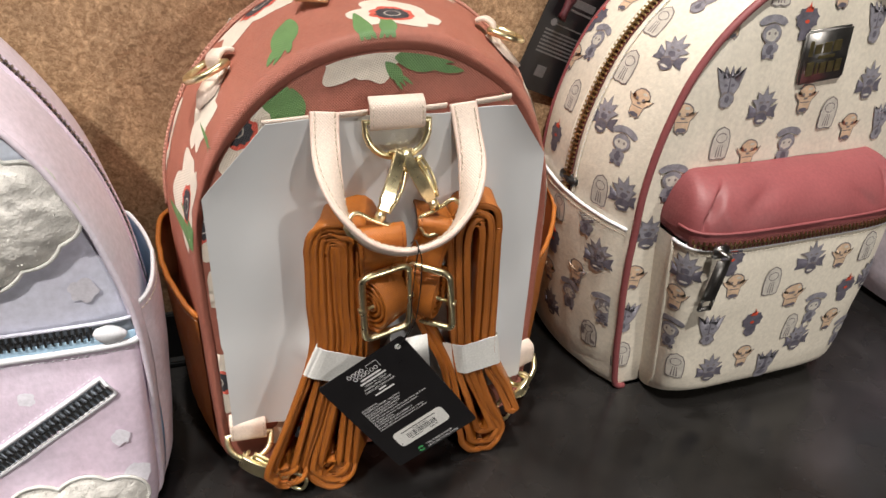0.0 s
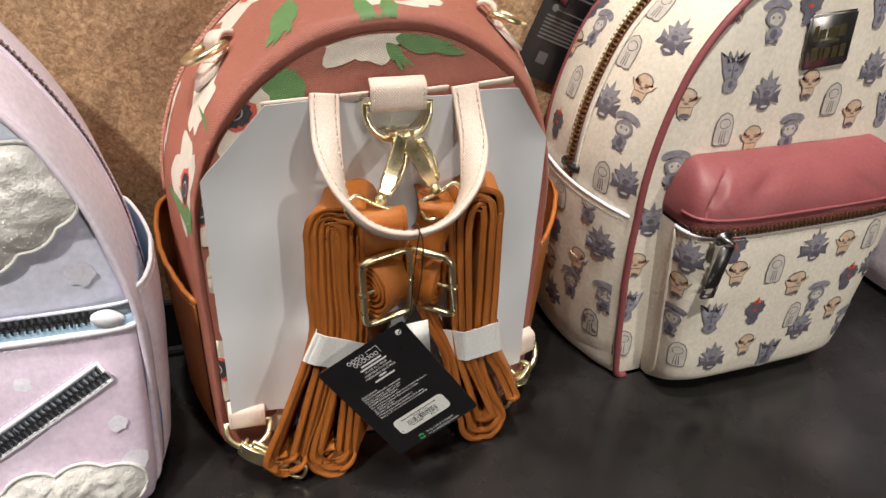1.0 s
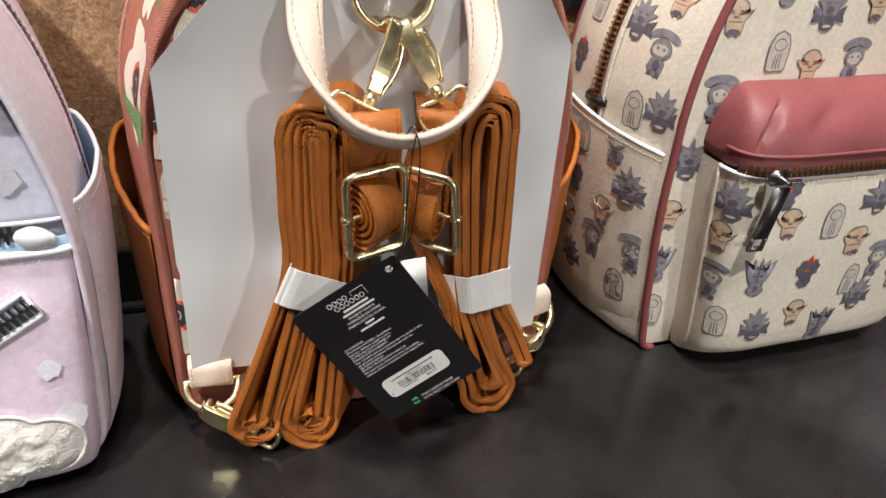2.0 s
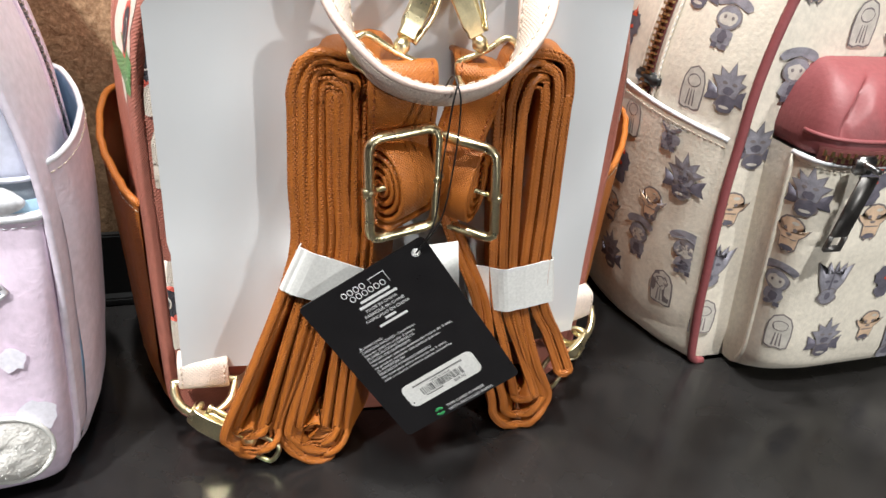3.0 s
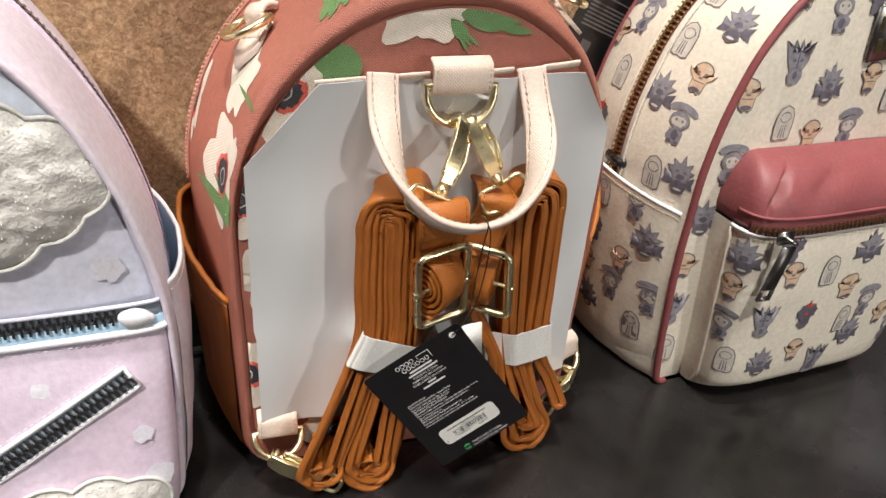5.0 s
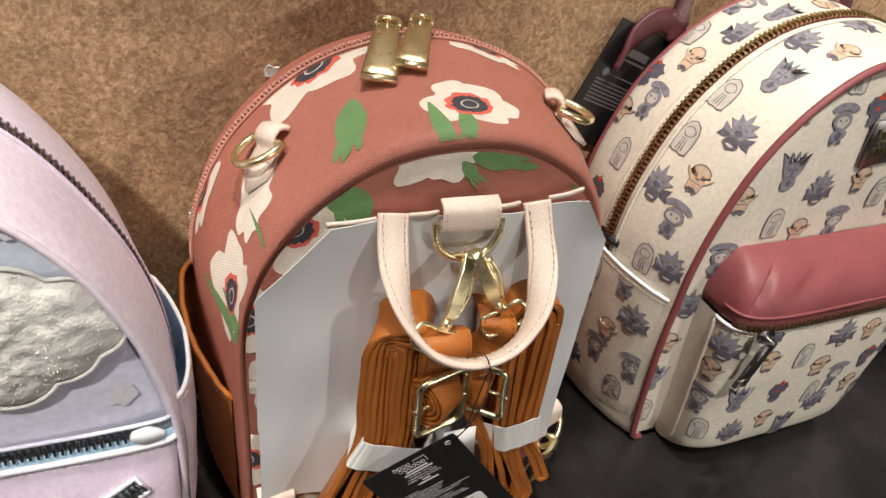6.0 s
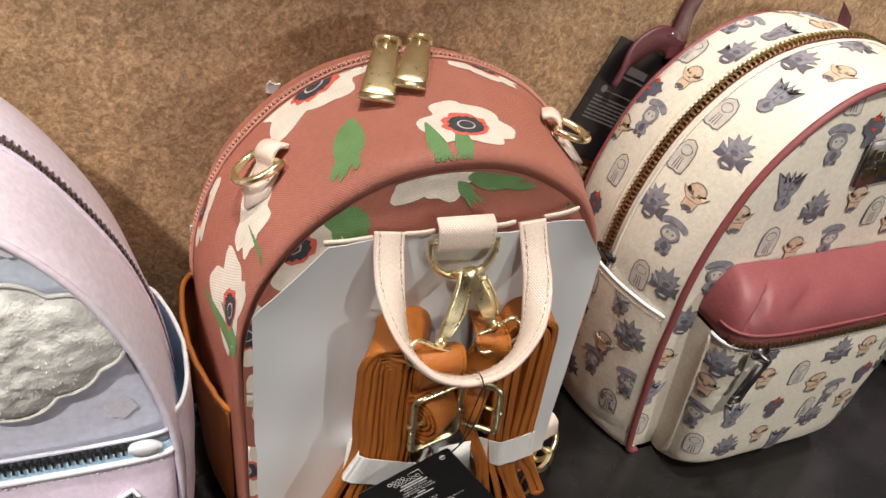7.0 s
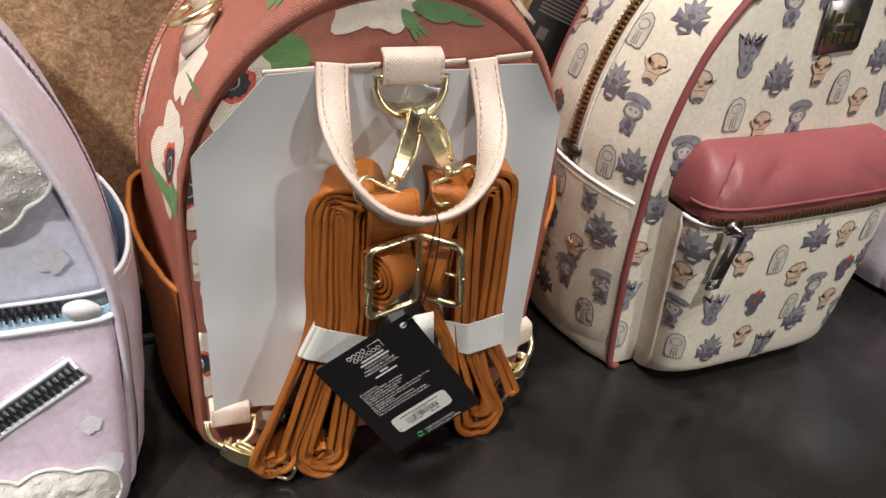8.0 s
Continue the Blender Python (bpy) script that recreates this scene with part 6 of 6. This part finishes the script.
BLUE_GREY = surface("blue_grey_tape", (0.28, 0.32, 0.38), 0.8, scale=200, bump=0.4, bump_scale=2500)


def lilac_backpack():
    bag = thing("backpack", LILAC_AT, "pastel lilac and blue backpack with plush cloud patches", "backpack", "backpacks on the shelf")
    part("body", lilac_shell.mesh(), LILAC_PALE, bag)
    part("front_panel", lilac_shell.face(0.0058, 0.0, 0.0065), SKY, bag)

    def panel_y(x, z):
        s = min(1.0, math.hypot(x / 0.1085, (z - 0.1315) / 0.1425) if z > 0.1 else abs(x) / 0.1085)
        return 0.0058 - 0.0065 * (1 - s ** 6)

    def pouch_y(x, z):
        c = min(max(-x / 0.1105, -0.995), 0.995)
        t = math.acos(math.copysign(abs(c) ** (1 / POUCH_BOW), c)) / math.pi
        return pouch_at(LILAC_POUCH, t, z).y + LILAC_FRONT

    # main zipper
    bm = bmesh.new()
    for dy in (-0.0042, 0.0042):
        tube(bm, [p + Vector((0, dy, 0)) for p in lilac_shell.line(5.0, -0.50, 0.50, 110, 0.0005)], 0.0012, 6)
    part("zipper_welt", bm, LILAC, bag)
    bm = bmesh.new()
    line = lilac_shell.line(5.0, -0.50, 0.50, 220, 0.0010)
    teeth_row(bm, line, [lilac_shell.normal(-0.5 + k / 220, 5.0) for k in range(221)], 0.0017, (0.0012, 0.0044, 0.0014))
    tagged(part("zipper", bm, GUNMETAL, bag, "gunmetal zipper teeth", smooth=False), kind="stuff")
    bm = bmesh.new()
    tube(bm, lilac_shell.line(1.8, -0.80, 0.80, 150, 0.0004), 0.0017, 8)
    part("piping", bm, LILAC_PALE, bag)
    for side in (-1, 1):
        side_pocket(bag, lilac_shell, side, 0.0080, 0.092, lambda s: 0.1375 + 0.012 * s ** 0.8, 0.0080, LILAC_PALE, BLUE_TRIM, WHITE_TRIM, 0.0012, label="lilac side pouch lined in pale blue")
    bm = pouch_mesh(LILAC_POUCH, 24, 72, 0.0009, 3.0, LILAC_FRONT)
    part("front_pouch", bm, LILAC, bag, "lilac front pouch")
    # white and blue edge of the pouch, zipper above it
    top = [pouch_at(LILAC_POUCH, 0.012 + 0.976 * k / 110, 0.1215) + Vector((0, LILAC_FRONT - 0.0005, 0)) for k in range(111)]
    bm = bmesh.new()
    tube(bm, top, 0.0019, 7)
    part("pouch_edge", bm, WHITE_TRIM, bag, "white rolled pouch edge")
    bm = bmesh.new()
    sweep(bm, [p + Vector((0, 0.0010, 0.0030)) for p in top], slab(0.0062, 0.0012, 0.0003), Vector((0, 0.12, 1)))
    tape = part("pouch_zipper", bm, BLUE_TRIM, bag, "pale blue zipper band with gunmetal teeth")
    bm = bmesh.new()
    sweep(bm, [p + Vector((0, 0.0022, 0.0095)) for p in top], slab(0.0085, 0.0010, 0.0003), Vector((0, 0.12, 1)))
    part("tape", bm, BLUE_GREY, tape)
    bm = bmesh.new()
    run = [p + Vector((0, 0.0006, 0.0092)) for p in top if abs(p.x) < 0.0915]
    teeth_row(bm, run, [Vector((0, -1, 0.1)).normalized()] * len(run), 0.00165, (0.0011, 0.0044, 0.0018))
    tagged(part("teeth", bm, GUNMETAL, tape, "gunmetal zipper teeth", smooth=False), kind="stuff")
    bm = bmesh.new()
    tube(bm, [p + Vector((0, 0.0012, 0.0140)) for p in top[4:-4]], 0.0011, 6)
    part("zipper_lip", bm, SKY, tape)
    for side in (-1, 1):
        bm = bmesh.new()
        rim = [(x + 0.001 * side, z) for x, z in blob(0.0080, 0.0052, 26, 4, 0.10, 0.08, 3)]
        lo, hi = ([bm.verts.new((x * k, y, z * k)) for x, z in rim] for k, y in ((1.0, 0.0012), (0.88, -0.0012)))
        bm.faces.new(hi)
        for k in range(26):
            bm.faces.new((lo[k], lo[(k + 1) % 26], hi[(k + 1) % 26], hi[k]))
        stop = part("zipper_stop", bm, WHITE_TRIM, bag, "white zipper end tab")
        stop.matrix_local = pose(side * 0.0975, pouch_y(side * 0.0975, 0.1215) - 0.0006, 0.1285, 0, side * 14, side * 5)
    bm = bmesh.new()
    stitches(bm, [p + Vector((0, -0.0006, -0.0035)) for p in top], (0, -1, 0), 0.002, 0.0012, 0.00022)
    tagged(part("stitching", bm, WHITE_TRIM, bag), kind="stuff")
    welt_zip(bag, (0.0930, 0.1000), (-0.0100, 0.0400), lambda x, z: Vector((x, pouch_y(x, z) - 0.0004, z)), 0.0088)
    cloud(bag, ((0.0850, 0.1945, 0.0150), (0.0785, 0.2120, 0.0140), (0.0560, 0.2135, 0.0205), (0.0715, 0.1860, 0.0175), (0.0500, 0.1790, 0.0215), (0.0260, 0.2260, 0.0270),
                (0.0220, 0.1900, 0.0330), (-0.0050, 0.2060, 0.0280), (-0.0260, 0.1930, 0.0200)), (0.034, 0.198), lambda x, z: min(panel_y(x, z), 0.0022) - 0.0010, 0.0062, 2, 0.95)
    cloud(bag, ((0.0880, 0.0290, 0.0155), (0.0720, 0.0330, 0.0165), (0.0490, 0.0330, 0.0160), (0.0330, 0.0245, 0.0160), (0.0600, 0.0230, 0.0190), (0.0150, 0.0190, 0.0120)), (0.058, 0.026),
          lambda x, z: pouch_y(x, max(z, 0.006)) - 0.0003, 0.0045, 5)
    # pale spots printed on the leather
    for n, (x0, z0, r) in enumerate(((0.0945, 0.0681, 0.0048), (0.0985, 0.0420, 0.0075), (0.055, 0.100, 0.004), (0.020, 0.085, 0.005), (-0.03, 0.09, 0.005))):
        bm = bmesh.new()
        flat_print(bm, [(x0 + x, z0 + z) for x, z in blob(r, r, 20, rough=0.3, seed=n)], lambda x, z: Vector((x, pouch_y(x, z) - 0.0005, z)))
        part("printed_spot", bm, BLUSH_P, bag)
    for n, (x0, z0, r) in enumerate(((0.0900, 0.1530, 0.0070), (0.015, 0.150, 0.007), (0.060, 0.248, 0.006))):
        bm = bmesh.new()
        flat_print(bm, [(x0 + x, z0 + z) for x, z in blob(r * 0.9, r * 0.9, 30, 5, 0.22, 0.25, seed=n + 9)], lambda x, z: Vector((x, panel_y(x, z) - 0.0004, z)))
        part("printed_star", bm, BLUSH_P, bag)
    return bag


lilac = lilac_backpack()
far_bag = copy_thing(lilac, pose(0.5315, 0.5780, 0, 0, 0, 19))
tagged(far_bag, "pastel lilac backpack standing beyond the ivory one")
